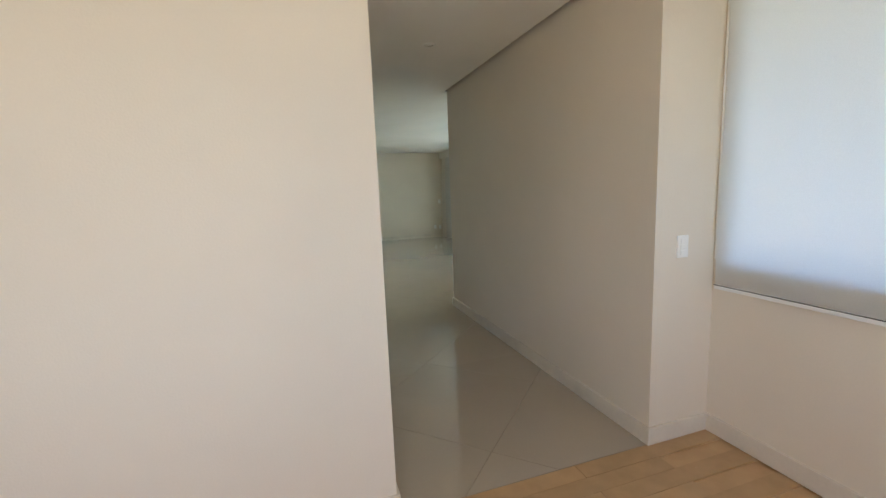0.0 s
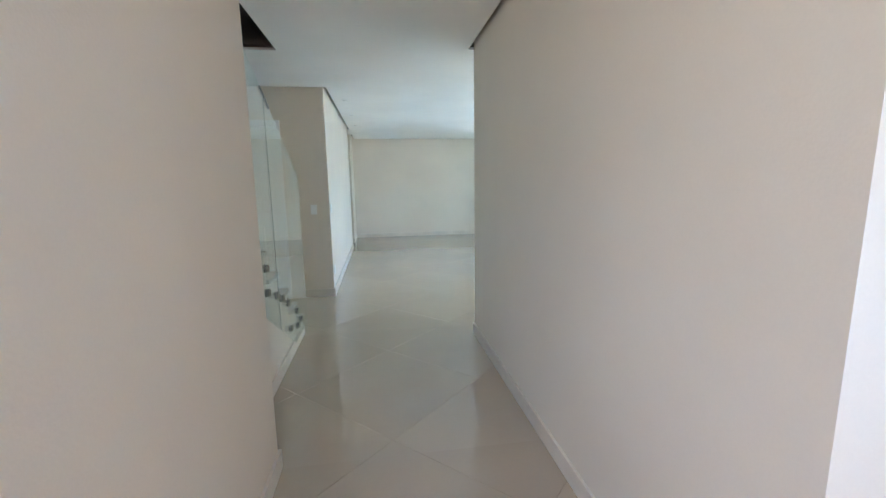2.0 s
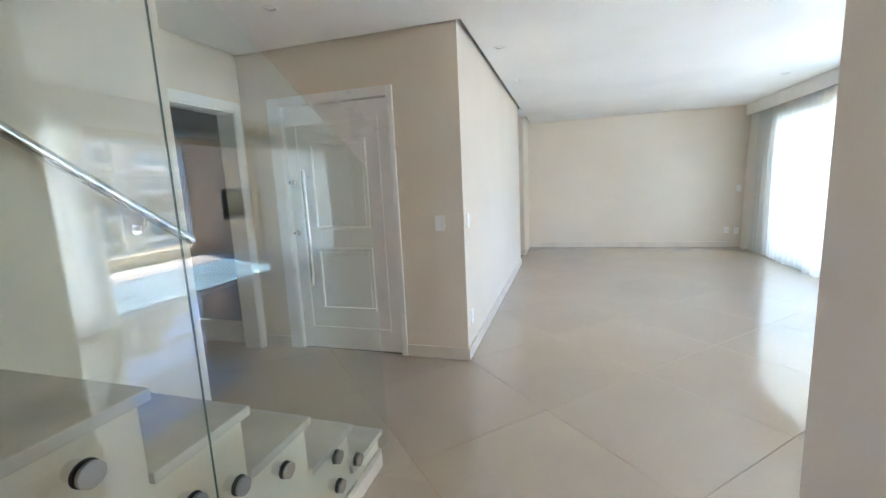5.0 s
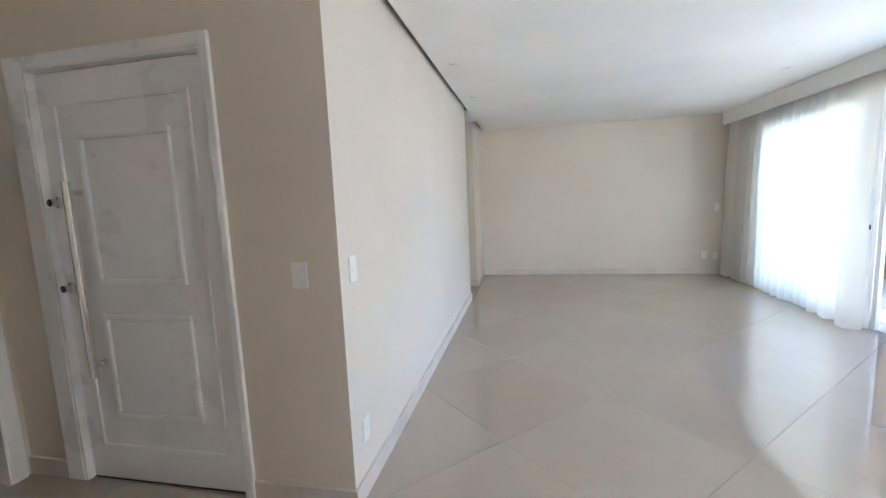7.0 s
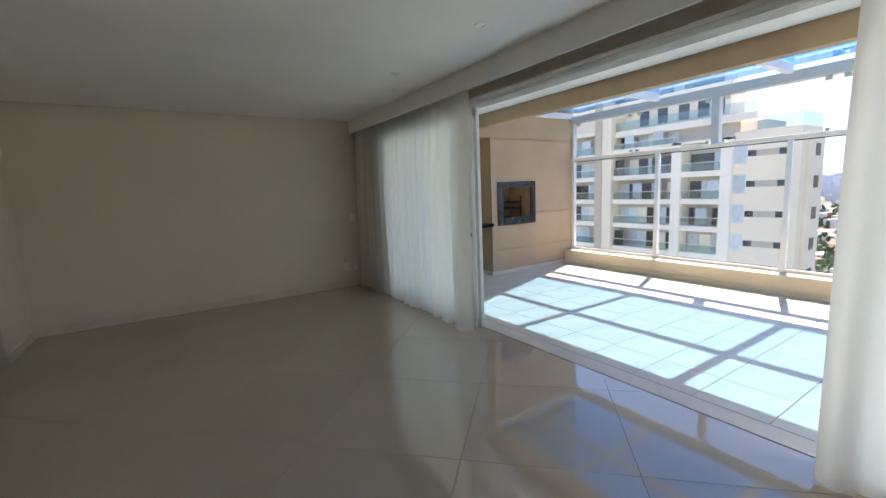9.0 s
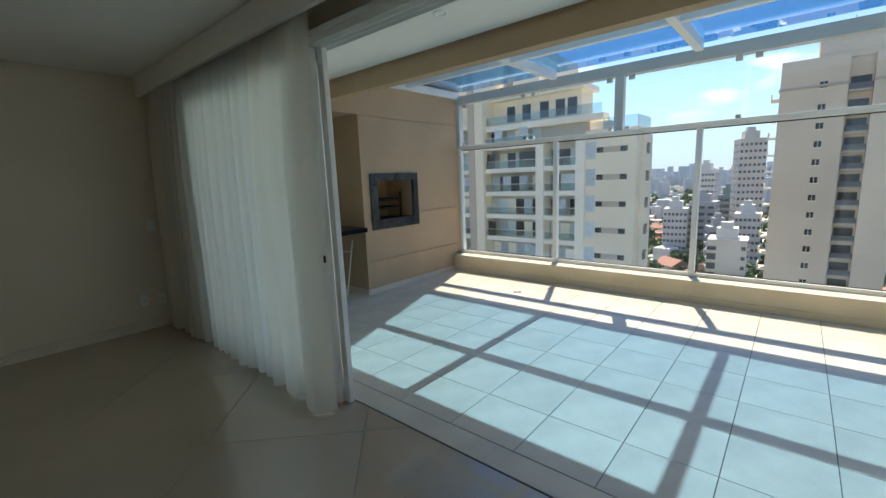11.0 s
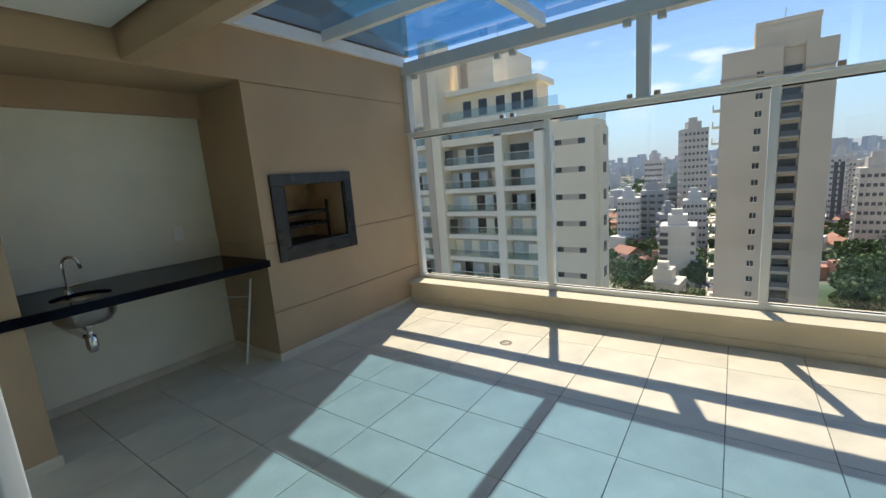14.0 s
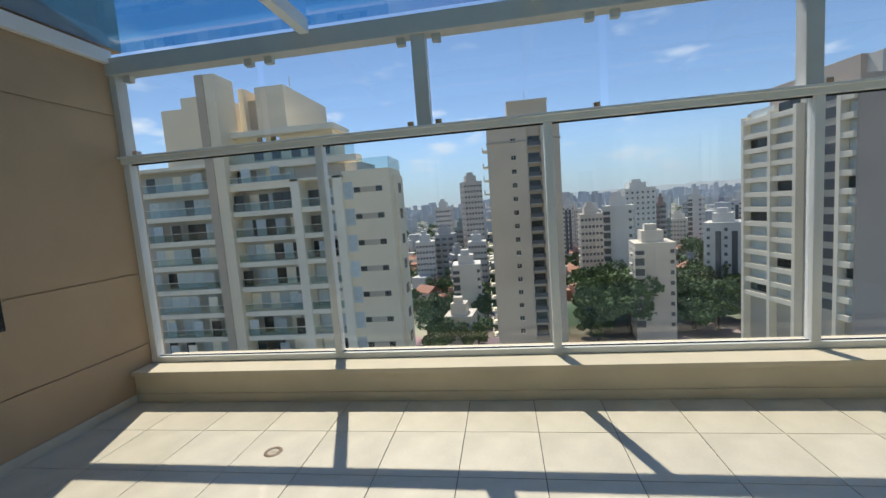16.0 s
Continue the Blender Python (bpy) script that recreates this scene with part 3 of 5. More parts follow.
def curtain(y0, y1, bits, label):
    c = thing("curtain", (3.9, (y0 + y1) / 2, 0.015), label, "curtain", "terrace curtains")
    for name, a, b, mat, pitch, depth, seed in bits:
        part(name, curtain_sheet(a, b, 3.862, 0.015, 2.50, pitch, depth, seed, lean=0.062 if depth > 0.055 else 0.03), mat, c, smooth=True)
    part("track", boxes((3.852, 3.872, y0 - 0.05, y1 + 0.05, 2.50, 2.525), bevel=0.002), ALU, c)


curtain(2.87, 5.72, (("folds", 2.85, 3.58, CURTAIN, 0.23, 0.060, 4), ("voile", 3.52, 5.42, SHEER, 0.15, 0.05, 7), ("folds", 5.38, 5.72, CURTAIN, 0.15, 0.044, 9)), "off-white linen curtain with a sheer voile middle, half drawn")
curtain(-1.5, 0.14, (("folds", -1.5, 0.14, CURTAIN, 0.20, 0.060, 12),), "off-white linen curtain gathered at the end of the opening")


# ---- staircase ----
RISE, RUN = 0.197, 0.277
stair = thing("staircase", (-0.55, -2.4, 0), "cream staircase with pale stone treads turning at a landing", "staircase")
nose = [(-1.34 - RUN * k, RISE * (k + 1)) for k in range(7)]
poly = [(-1.335, 0)]
for y, z in nose:
    poly += [(y - 0.005, poly[-1][1]), (y - 0.005, z - 0.03)]
poly += [(-3.85, nose[-1][1] - 0.03), (-3.85, 0)]
part("lower_flight", prism(poly, "x", -0.95, -0.16), WALL, stair)
for y, z in nose[:-1]:
    part("tread", boxes((-0.95, -0.142, y - RUN - 0.006, y + 0.018, z - 0.03, z), bevel=0.004), TREAD, stair)
part("landing", boxes((-1.93, -0.142, -3.85, nose[-1][0] + 0.018, nose[-1][1] - 0.03, nose[-1][1]), bevel=0.004), TREAD, stair)
up = [(-3.52 + RUN * k, RISE * (k + 8)) for k in range(7)]
poly = [(-3.85, 1.15), (-3.85, nose[-1][1] - 0.031), (up[0][0] + 0.003, nose[-1][1] - 0.031)]
for k, (y, z) in enumerate(up):
    poly += [(y + 0.003, z - 0.03), (y + RUN + 0.003, z - 0.03)]
poly += [(-1.56, up[-1][1] - 0.03), (-1.56, 2.45)]
part("upper_flight", prism(poly, "x", -1.925, -1.05), WALL, stair)
for y, z in up:
    part("tread", boxes((-1.925, -0.985, y - 0.015, y + RUN, z - 0.03, z), bevel=0.004), TREAD, stair)
setting("wall_stair_middle", prism([(-3.0, 0), (-1.56, 0), (-1.56, 2.74), (-1.95, 2.66), (-3.0, 1.90), (-3.85, 1.35), (-3.85, 0)], "x", -1.05, -0.95), WALL, "cream wall between the stair flights")


def standoff(parent, x, y, z, r=0.026):
    s = part("standoff", rod((x - 0.034, y, z), (x + 0.001, y, z), 0.021, 18), CHROME, parent, smooth=False)
    part("washer", rod((x + 0.001, y, z), (x + 0.004, y, z), r + 0.002, 18), BLACK, s)
    part("cap", rod((x + 0.014, y, z), (x + 0.023, y, z), r, 20), STEEL, s)


railing = thing("glass_railing", (-0.115, -2.3, 0.1), "frameless greenish glass stair railing on steel standoffs", "railing")
gx = -0.125
lowz = lambda y: 0.118 + max(0.0, -1.875 - y) * 0.59
topz = lambda y: 1.485 + (-1.31 - y) * 0.512
for a, b in ((-1.31, -2.315), (-2.323, -3.31)):
    ed = [(a, lowz(a))] + ([(-1.875, lowz(-1.875))] if a > -1.875 > b else []) + [(b, lowz(b)), (b, topz(b)), (a, topz(a))]
    part("pane", prism(ed, "x", gx, gx + 0.010), RAIL_GLASS, railing, "clear greenish glass pane")
part("seam", prism([(-2.317, 0.39), (-2.321, 0.39), (-2.321, 2.0), (-2.317, 2.0)], "x", gx + 0.003, gx + 0.006), GLASS_EDGE, railing)
part("edge_clip", prism([(-2.19, 1.936), (-2.39, 2.038), (-2.39, 2.046), (-2.19, 1.944)], "x", gx - 0.001, gx + 0.011), BLACK, railing)
for y, z in ((-1.62, 0.240), (-1.77, 0.357), (-1.77, 0.230), (-2.06, 0.512), (-2.04, 0.298), (-2.245, 0.600), (-2.385, 0.66), (-2.59, 0.893), (-2.60, 0.735), (-2.85, 1.072), (-2.86, 0.875), (-3.16, 1.275), (-3.17, 1.08)):
    standoff(railing, gx - 0.001, y, z)

upper_rail = thing("glass_railing", (-0.93, -2.3, 1.9), "greenish glass railing of the upper stair flight", "railing")
ux = -0.915
ulow = lambda y: 1.904 + (y + 2.418) * 0.69
for a, b in ((-1.55, -2.414), (-2.421, -3.2)):
    part("pane", prism([(a, ulow(a)), (b, ulow(b)), (b, ulow(b) + 1.3), (a, ulow(a) + 1.3)], "x", ux, ux + 0.010), RAIL_GLASS, upper_rail, "clear greenish glass pane")
for y, z in ((-2.365, 2.04), (-2.461, 2.034), (-2.641, 1.824), (-2.179, 2.174), (-1.90, 2.346), (-2.62, 2.05), (-2.20, 2.36), (-1.93, 2.53)):
    standoff(upper_rail, ux - 0.001, y, z)

handrail = thing("handrail", (-0.9, -2.0, 1.2), "polished steel tube handrail on the stair wall", "handrail")
part("tube", rod((-0.89, -2.39, 1.765), (-0.89, -1.60, 1.205), 0.021, 20), STEEL, handrail)
for p in ((-0.89, -2.39, 1.765), (-0.89, -1.60, 1.205)):
    part("end_cap", rod(Vector(p), Vector(p) + Vector((0, 0.004 if p[1] > -2 else -0.004, -0.003 if p[1] > -2 else 0.003)), 0.0195, 18), CHROME, handrail)
for y in (-2.25, -1.80):
    z = 1.765 + (y + 2.39) * -0.709
    part("bracket", tube(((-0.95, y, z - 0.065), (-0.915, y, z - 0.065), (-0.895, y, z - 0.05), (-0.89, y, z - 0.018)), 0.007), CHROME, handrail)
    part("rose", rod((-0.95, y, z - 0.065), (-0.944, y, z - 0.065), 0.024, 18), CHROME, handrail)


# ---- entrance door ----
door = tagged(thing("door_1", (-1.05, 0.03, 0), "white panelled entrance door with a long steel pull handle", "door"), kind="structure")
def ring_frame(x0, x1, z0, z1, w, y0, y1):
    """A rectangular moulding of width w, in the plane of a wall along x."""
    return [(x0, x1, y0, y1, z1 - w, z1), (x0, x1, y0, y1, z0, z0 + w), (x0, x0 + w, y0, y1, z0 + w, z1 - w), (x1 - w, x1, y0, y1, z0 + w, z1 - w)]
part("casing", boxes((-1.653, -1.545, -0.022, 0.0, 0, 2.17), (-0.56, -0.52, -0.022, 0.0, 0, 2.17), (-1.545, -0.56, -0.022, 0.0, 2.108, 2.17), bevel=0.006), DOOR, door, "white moulded casing")
part("jamb", boxes((-1.545, -1.53, -0.018, 0.14, 0, 2.108), (-0.572, -0.56, -0.018, 0.14, 0, 2.108), (-1.53, -0.572, -0.018, 0.14, 2.10, 2.108)), DOOR, door)
part("leaf", boxes((-1.527, -0.575, 0.02, 0.06, 0.006, 2.093), bevel=0.003), DOOR, door)
part("threshold", boxes((-1.53, -0.572, 0.018, 0.13, 0.0, 0.004)), BLACK, door)
part("outer_moulding", boxes(*ring_frame(-1.44, -0.668, 0.185, 1.958, 0.022, 0.008, 0.021), bevel=0.005), DOOR, door)
for z0, z1 in ((1.062, 1.80), (0.362, 0.912)):
    part("panel_moulding", boxes(*ring_frame(-1.308, -0.788, z0, z1, 0.03, 0.002, 0.021), bevel=0.008), DOOR, door)
    part("panel", boxes((-1.273, -0.823, 0.010, 0.021, z0 + 0.035, z1 - 0.035), bevel=0.006), DOOR, door)
hd = part("pull_handle", rod((-1.345, -0.045, 0.60), (-1.345, -0.045, 1.572), 0.019, 20), CHROME, door, "long steel pull bar")
for z in (0.66, 1.52):
    part("mount", rod((-1.345, -0.045, z), (-1.345, 0.021, z), 0.014, 16), CHROME, hd)
for z in (1.478, 1.046):
    part("lock_cylinder", lathe([(0.0, 0.0), (0.030, 0.0), (0.028, 0.010), (0.019, 0.014), (0.018, 0.042), (0.0, 0.044)], (0, 0, 0)), CHROME, door).matrix_basis = pose(-1.492, 0.02, z, 90, 0, 0)

doorway = tagged(thing("door_2", (-1.93, -0.45, 0), "white cased open doorway to an unlit hall", "doorway"), kind="structure")
part("casing", boxes((-1.93, -1.908, -0.865, -0.795, 0, 2.16), (-1.93, -1.908, -0.105, -0.035, 0, 2.16), (-1.93, -1.908, -0.795, -0.105, 2.085, 2.16), bevel=0.006), DOOR, doorway, "white moulded casing")
part("jamb", boxes((-2.085, -1.915, -0.80, -0.785, 0, 2.085), (-2.085, -1.915, -0.115, -0.10, 0, 2.085), (-2.085, -1.915, -0.785, -0.115, 2.07, 2.085)), DOOR, doorway)


# ---- switches, sockets ----
def plate(name, label, at, turn, rows):
    """A wall plate, 75 x 118 mm, with rockers or sockets; its face looks along -y before the turn."""
    t = thing(name, at, label, "switch" if name == "light_switch" else "socket", "wall plates")
    t.matrix_basis = pose(*at, 0, 0, turn)
    hold = t.matrix_basis.copy()
    t.matrix_basis = Matrix()
    part("cover", boxes((-0.0375, 0.0375, -0.008, 0, -0.059, 0.059), bevel=0.003), PLASTIC, t)
    for k in range(rows):
        zc = (k - (rows - 1) / 2) * 0.03
        if name == "light_switch":
            part("rocker", boxes((-0.018, 0.018, -0.012, -0.008, zc - 0.012, zc + 0.012), bevel=0.002), PLASTIC, t)
        else:
            s = part("socket", boxes((-0.018, 0.018, -0.0105, -0.008, zc - 0.011, zc + 0.011), bevel=0.002), PLASTIC, t)
            for x in (-0.009, 0.0, 0.009):
                part("hole", rod((x, -0.0109, zc), (x, -0.0103, zc), 0.0022, 8), BLACK, s)
    t.matrix_basis = hold
    return t


plate("light_switch", "white light switch plate beside the entrance door", (-0.19, 0, 1.108), 0, 1)
plate("light_switch", "white triple switch plate in the window recess", (1.64, -4.711, 1.082), 0, 3)
plate("light_switch", "white light switch plate on the foyer wall", (-1.93, -0.955, 1.115), 90, 1)
plate("light_switch", "white light switch plate on the living room wall", (0, 0.125, 1.112), 90, 1)
plate("wall_socket", "white socket low on the living room wall", (0, 0.15, 0.316), 90, 1)
plate("wall_socket", "white socket low on the far wall", (3.60, 5.81, 0.315), 0, 1)
plate("wall_socket", "white socket plate behind the curtain edge", (3.76, 5.81, 0.30), 0, 1)
plate("light_switch", "white switch plate beside the curtain", (3.76, 5.81, 1.085), 0, 1)
plate("wall_socket", "white double socket above the granite counter", (5.46, 5.55, 1.122), 0, 2)


# ---- recessed ceiling spots ----
def ceiling_spot(x, y, z):
    s = thing("ceiling_spot", (x, y, z), "unlit round recessed spot in the white ceiling", "ceiling light", "recessed ceiling spots")
    part("trim_ring", lathe([(0.030, 0.012), (0.031, -0.003), (0.036, -0.006), (0.047, -0.004), (0.050, 0.0)], (x, y, z), 28), ALU, s, smooth=True)
    part("reflector", lathe([(0.0, 0.010), (0.014, 0.010), (0.018, 0.004), (0.031, -0.002)], (x, y, z), 24), CHROME, s, smooth=True)
    part("bulb", lathe([(0.0, -0.001), (0.010, 0.001), (0.014, 0.008)], (x, y, z), 16), PLASTIC, s, smooth=True)


for x, y in ((0.2, 0.70), (0.2, 1.97), (0.2, 3.23), (3.30, 1.93), (3.30, 3.22), (0.68, 5.60), (2.0, 5.58), (3.31, 5.60), (-1.02, -0.69), (0.80, -3.11)):
    ceiling_spot(x, y, CEIL_Z)
for y in (3.77, 2.44, 1.25):
    ceiling_spot(4.53, y, 2.425)


# ---- window and blind of the first room ----
win = tagged(thing("window_1", (1.96, -5.8, 0.95), "white framed window behind a roller blind", "window"), kind="structure")
part("window_frame", boxes((1.93, 1.99, -6.9, -4.76, 0.95, 1.0), (1.93, 1.99, -6.9, -4.76, 2.33, 2.38), (1.93, 1.99, -6.9, -6.85, 1.0, 2.33), (1.93, 1.99, -4.81, -4.76, 1.0, 2.33), (1.93, 1.99, -5.85, -5.79, 1.0, 2.33), bevel=0.003), ALU, win)
for a, b in ((-6.85, -5.85), (-5.79, -4.79)):
    part("pane", boxes((1.957, 1.963, a, b, 1.0, 2.33)), CLEAR, win)
blind = thing("roller_blind", (1.85, -5.8, 0.85), "white translucent roller blind drawn over the window", "blind")
bm = bmesh.new()
vs = [[bm.verts.new((1.853 + 0.004 * math.sin(0.9 * i + j), -6.93 + i * (2.19 / 24), 0.862 + j * (1.6 / 8))) for i in range(25)] for j in range(9)]
for p, q in zip(vs, vs[1:]):
    for i in range(24):
        bm.faces.new((p[i], p[i + 1], q[i + 1], q[i]))
part("cloth", bm, BLIND, blind, smooth=True)
part("bottom_bar", boxes((1.846, 1.861, -6.93, -4.74, 0.838, 0.862), bevel=0.004), ALU, blind)
# raised black strip drawn in place of a shadow line over the bar
part("shadow_strip", boxes((1.8445, 1.8465, -6.93, -4.74, 0.858, 0.862)), BLACK, blind)
part("roller", rod((1.845, -6.95, 2.48), (1.845, -4.735, 2.48), 0.025, 18), ALU, blind)
part("side_chain", rod((1.862, -4.728, 1.0), (1.862, -4.728, 2.46), 0.004, 8), PLASTIC, blind)


# ---- terrace counter, basin, tap ----
CX, CY = 4.645, 5.03
counter = thing("counter", (4.97, 5.19, 0.875), "black polished granite counter fixed between niche walls", "counter")
bm = bmesh.new()
N = 40
def ring_at(r, z):
    return [bm.verts.new((CX + r * math.cos(2 * math.pi * k / N), CY + r * math.sin(2 * math.pi * k / N), z)) for k in range(N)]
def square_at(z):
    out = []
    for k in range(N):
        c, s = math.cos(2 * math.pi * k / N), math.sin(2 * math.pi * k / N)
        e = 0.2 / max(abs(c), abs(s))
        out.append(bm.verts.new((CX + e * c, CY + e * s, z)))
    return out
r_top, s_top, r_low = ring_at(0.15, 0.875), square_at(0.875), ring_at(0.15, 0.852)
for k in range(N):
    j = (k + 1) % N
    bm.faces.new((r_top[k], r_top[j], s_top[j], s_top[k]))
    bm.faces.new((r_low[k], r_low[j], r_top[j], r_top[k]))
part("sink_surround", bm, GRANITE, counter)
part("slab", boxes((4.21, 5.768, 4.792, 4.83, 0.85, 0.875), (4.342, 4.445, 4.83, 5.55, 0.85, 0.875), (4.845, 5.768, 4.83, 5.55, 0.85, 0.875), (4.445, 4.845, 5.23, 5.55, 0.85, 0.875)), GRANITE, counter)
part("apron", boxes((4.208, 5.768, 4.778, 4.793, 0.818, 0.874), bevel=0.003), GRANITE, counter)
part("splashback", boxes((4.342, 5.77, 5.538, 5.55, 0.877, 1.05), bevel=0.002), NICHE, counter, "pale painted splashback strip")
basin = thing("sink_basin", (CX, CY, 0.70), "round stainless steel basin hung below the granite", "sink")
part("bowl", lathe([(0.165, 0.15), (0.15, 0.15), (0.148, 0.05), (0.12, 0.012), (0.03, 0.0), (0.03, -0.004), (0.125, 0.008), (0.155, 0.045), (0.165, 0.15)], (CX, CY, 0.70), 36), STEEL, basin, smooth=True)
part("drain_cup", lathe([(0.0, 0.0), (0.03, 0.0), (0.03, -0.03), (0.018, -0.04), (0.018, -0.075), (0.030, -0.085), (0.034, -0.15), (0.022, -0.185), (0.0, -0.187)], (CX, CY, 0.70), 24), CHROME, basin, smooth=True)
part("waste_pipe", tube(((CX, CY, 0.60), (CX - 0.01, CY + 0.08, 0.60), (CX - 0.02, CY + 0.25, 0.605), (CX - 0.02, 5.549, 0.605)), 0.017), CHROME, basin, smooth=True)
part("wall_valve", boxes((CX + 0.08, CX + 0.14, 5.44, 5.549, 0.58, 0.64), bevel=0.012), CHROME, basin)
tap = thing("tap", (CX - 0.02, 5.195, 0.875), "chrome swan neck tap on the granite counter", "tap")
arc = [(CX - 0.02, 5.195, 0.875), (CX - 0.02, 5.195, 1.065)] + [(CX - 0.02 + 0.034 * (1 - math.cos(a)), 5.195 - 0.03 * (1 - math.cos(a)), 1.065 + 0.045 * math.sin(a)) for a in [math.pi * k / 8 for k in range(1, 8)]] + [(CX + 0.052, 5.135, 1.03)]
part("spout", tube(arc, 0.010), CHROME, tap, smooth=True)
part("base", lathe([(0.0, 0.03), (0.013, 0.03), (0.022, 0.006), (0.025, 0.0)], (CX - 0.02, 5.195, 0.875), 20), CHROME, tap, smooth=True)
part("lever", rod((CX - 0.02, 5.195, 0.925), (CX + 0.075, 5.17, 0.93), 0.009, 14), CHROME, tap)

# ---- barbecue in the chimney ----
grill = thing("barbecue", (6.33, 5.1, 0.93), "built-in brick barbecue with a grey slate frame and iron racks", "barbecue")
part("slate_frame", boxes((5.885, 6.745, FY - 0.022, FY, 1.445, 1.54), (5.885, 6.745, FY - 0.022, FY, 0.82, 0.935), (5.885, 6.0, FY - 0.022, FY, 0.935, 1.445), (6.655, 6.745, FY - 0.022, FY, 0.935, 1.445), bevel=0.004), GREYSTONE, grill)
part("inner_lip", boxes((6.0, 6.012, FY - 0.018, FY + 0.10, 0.935, 1.445), (6.643, 6.655, FY - 0.018, FY + 0.012, 0.935, 1.445), (6.012, 6.643, FY - 0.018, FY + 0.10, 0.935, 0.947)), SOOT, grill)
for wall_name, span in (("firebox_back", (5.95, 6.70, 5.40, 5.44, 0.85, 1.75)), ("firebox_side", (5.93, 5.97, 4.99, 5.40, 0.85, 1.75)), ("firebox_side", (6.69, 6.73, 4.99, 5.40, 0.85, 1.75)), ("firebox_floor", (5.97, 6.69, 4.99, 5.40, 0.85, 0.89))):
    part(wall_name, boxes(span, bevel=0.004), FIREBRICK, grill)
for k, z in enumerate((1.06, 1.17)):
    rk = part("rack", boxes((6.02, 6.60, 5.02, 5.035, z, z + 0.022)), SOOT, grill)
    part("back_rail", boxes((6.02, 6.60, 5.34, 5.355, z, z + 0.022)), SOOT, rk)
    for i in range(9):
        part("bar", boxes((6.05 + i * 0.065, 6.058 + i * 0.065, 5.02, 5.35, z + 0.022, z + 0.032)), SOOT, rk)
part("rack_post", boxes((6.585, 6.605, 5.015, 5.035, 0.89, 1.29), bevel=0.003), SOOT, grill)
part("rack_post", boxes((6.005, 6.022, 5.015, 5.035, 0.89, 1.20), bevel=0.003), SOOT, grill)
part("ash_tray", boxes((6.0, 6.64, 4.98, 5.38, 0.90, 0.93), bevel=0.004), SOOT, grill)
part("handle", boxes((6.0, 6.06, FY - 0.04, FY - 0.02, 0.925, 0.945), bevel=0.004), BLACK, grill)

pole = thing("metal_pole", (5.6, 5.07, 0), "thin white metal pole leaning under the counter", "pole")
part("shaft", rod((5.60, 5.07, 0.002), (5.745, 5.07, 0.70), 0.009, 12), ALU, pole)
part("brace", rod((5.50, 5.50, 0.56), (5.715, 5.075, 0.555), 0.005, 10), ALU, pole)
drain = thing("floor_drain", (6.883, 3.305, 0), "round steel floor drain between terrace tiles", "drain")
part("ring", lathe([(0.032, 0.0), (0.033, 0.004), (0.050, 0.004), (0.053, 0.0)], (6.883, 3.305, 0), 28), WALNUT, drain, smooth=True)
part("grate", boxes((6.883 - 0.03, 6.883 + 0.03, 3.302, 3.308, 0.0005, 0.003), (6.880, 6.886, 3.275, 3.335, 0.0005, 0.003), (6.857, 6.909, 3.288, 3.292, 0.0005, 0.003), (6.857, 6.909, 3.318, 3.322, 0.0005, 0.003)), STONE, drain)


# ---- the city outside ----
GZ = -42.0
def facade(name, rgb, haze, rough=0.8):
    """Outside paint; haze is the share of bluish air painted into far buildings' colour."""
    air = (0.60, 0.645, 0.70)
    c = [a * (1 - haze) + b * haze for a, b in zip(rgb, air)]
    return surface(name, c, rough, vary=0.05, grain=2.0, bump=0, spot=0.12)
A_WALL = facade("beige_render", (0.93, 0.81, 0.61), 0.02)
A_SLAB = facade("white_band", (0.95, 0.875, 0.72), 0.02)
A_BROWN = facade("tan_pilaster", (0.56, 0.47, 0.36), 0.03)
A_DARK = surface("dark_window_glass", (0.035, 0.042, 0.045), 0.12, vary=0.4, grain=0.5, bump=0, spot=0.3, piece=0.5)
A_BLINDS = surface("pale_drawn_blinds", (0.56, 0.62, 0.63), 0.4, vary=0.1, grain=1, bump=0, piece=0.25)
A_RAIL = pane_glass("balcony_glass", (0.78, 0.85, 0.85), 1.6)
# recessed back walls coloured darker, in place of shade inside the balconies
A_BACK = facade("shaded_balcony_back", (0.52, 0.49, 0.43), 0.04)
B_WALL = facade("taupe_render", (0.70, 0.595, 0.455), 0.02)
B_TRIM = facade("taupe_trim", (0.47, 0.42, 0.35), 0.06)
C_WALL = facade("taupe_side", (0.56, 0.47, 0.40), 0.05)
# far finishes carry more of the painted-in haze
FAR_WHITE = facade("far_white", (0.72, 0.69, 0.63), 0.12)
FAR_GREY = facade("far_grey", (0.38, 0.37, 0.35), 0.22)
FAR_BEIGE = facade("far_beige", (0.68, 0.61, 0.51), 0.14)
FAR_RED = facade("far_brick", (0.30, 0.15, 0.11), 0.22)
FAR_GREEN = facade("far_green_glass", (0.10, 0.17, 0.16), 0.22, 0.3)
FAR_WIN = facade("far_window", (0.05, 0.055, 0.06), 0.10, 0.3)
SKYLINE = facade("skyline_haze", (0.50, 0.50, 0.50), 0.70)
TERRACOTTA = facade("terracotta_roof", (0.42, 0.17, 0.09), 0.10)

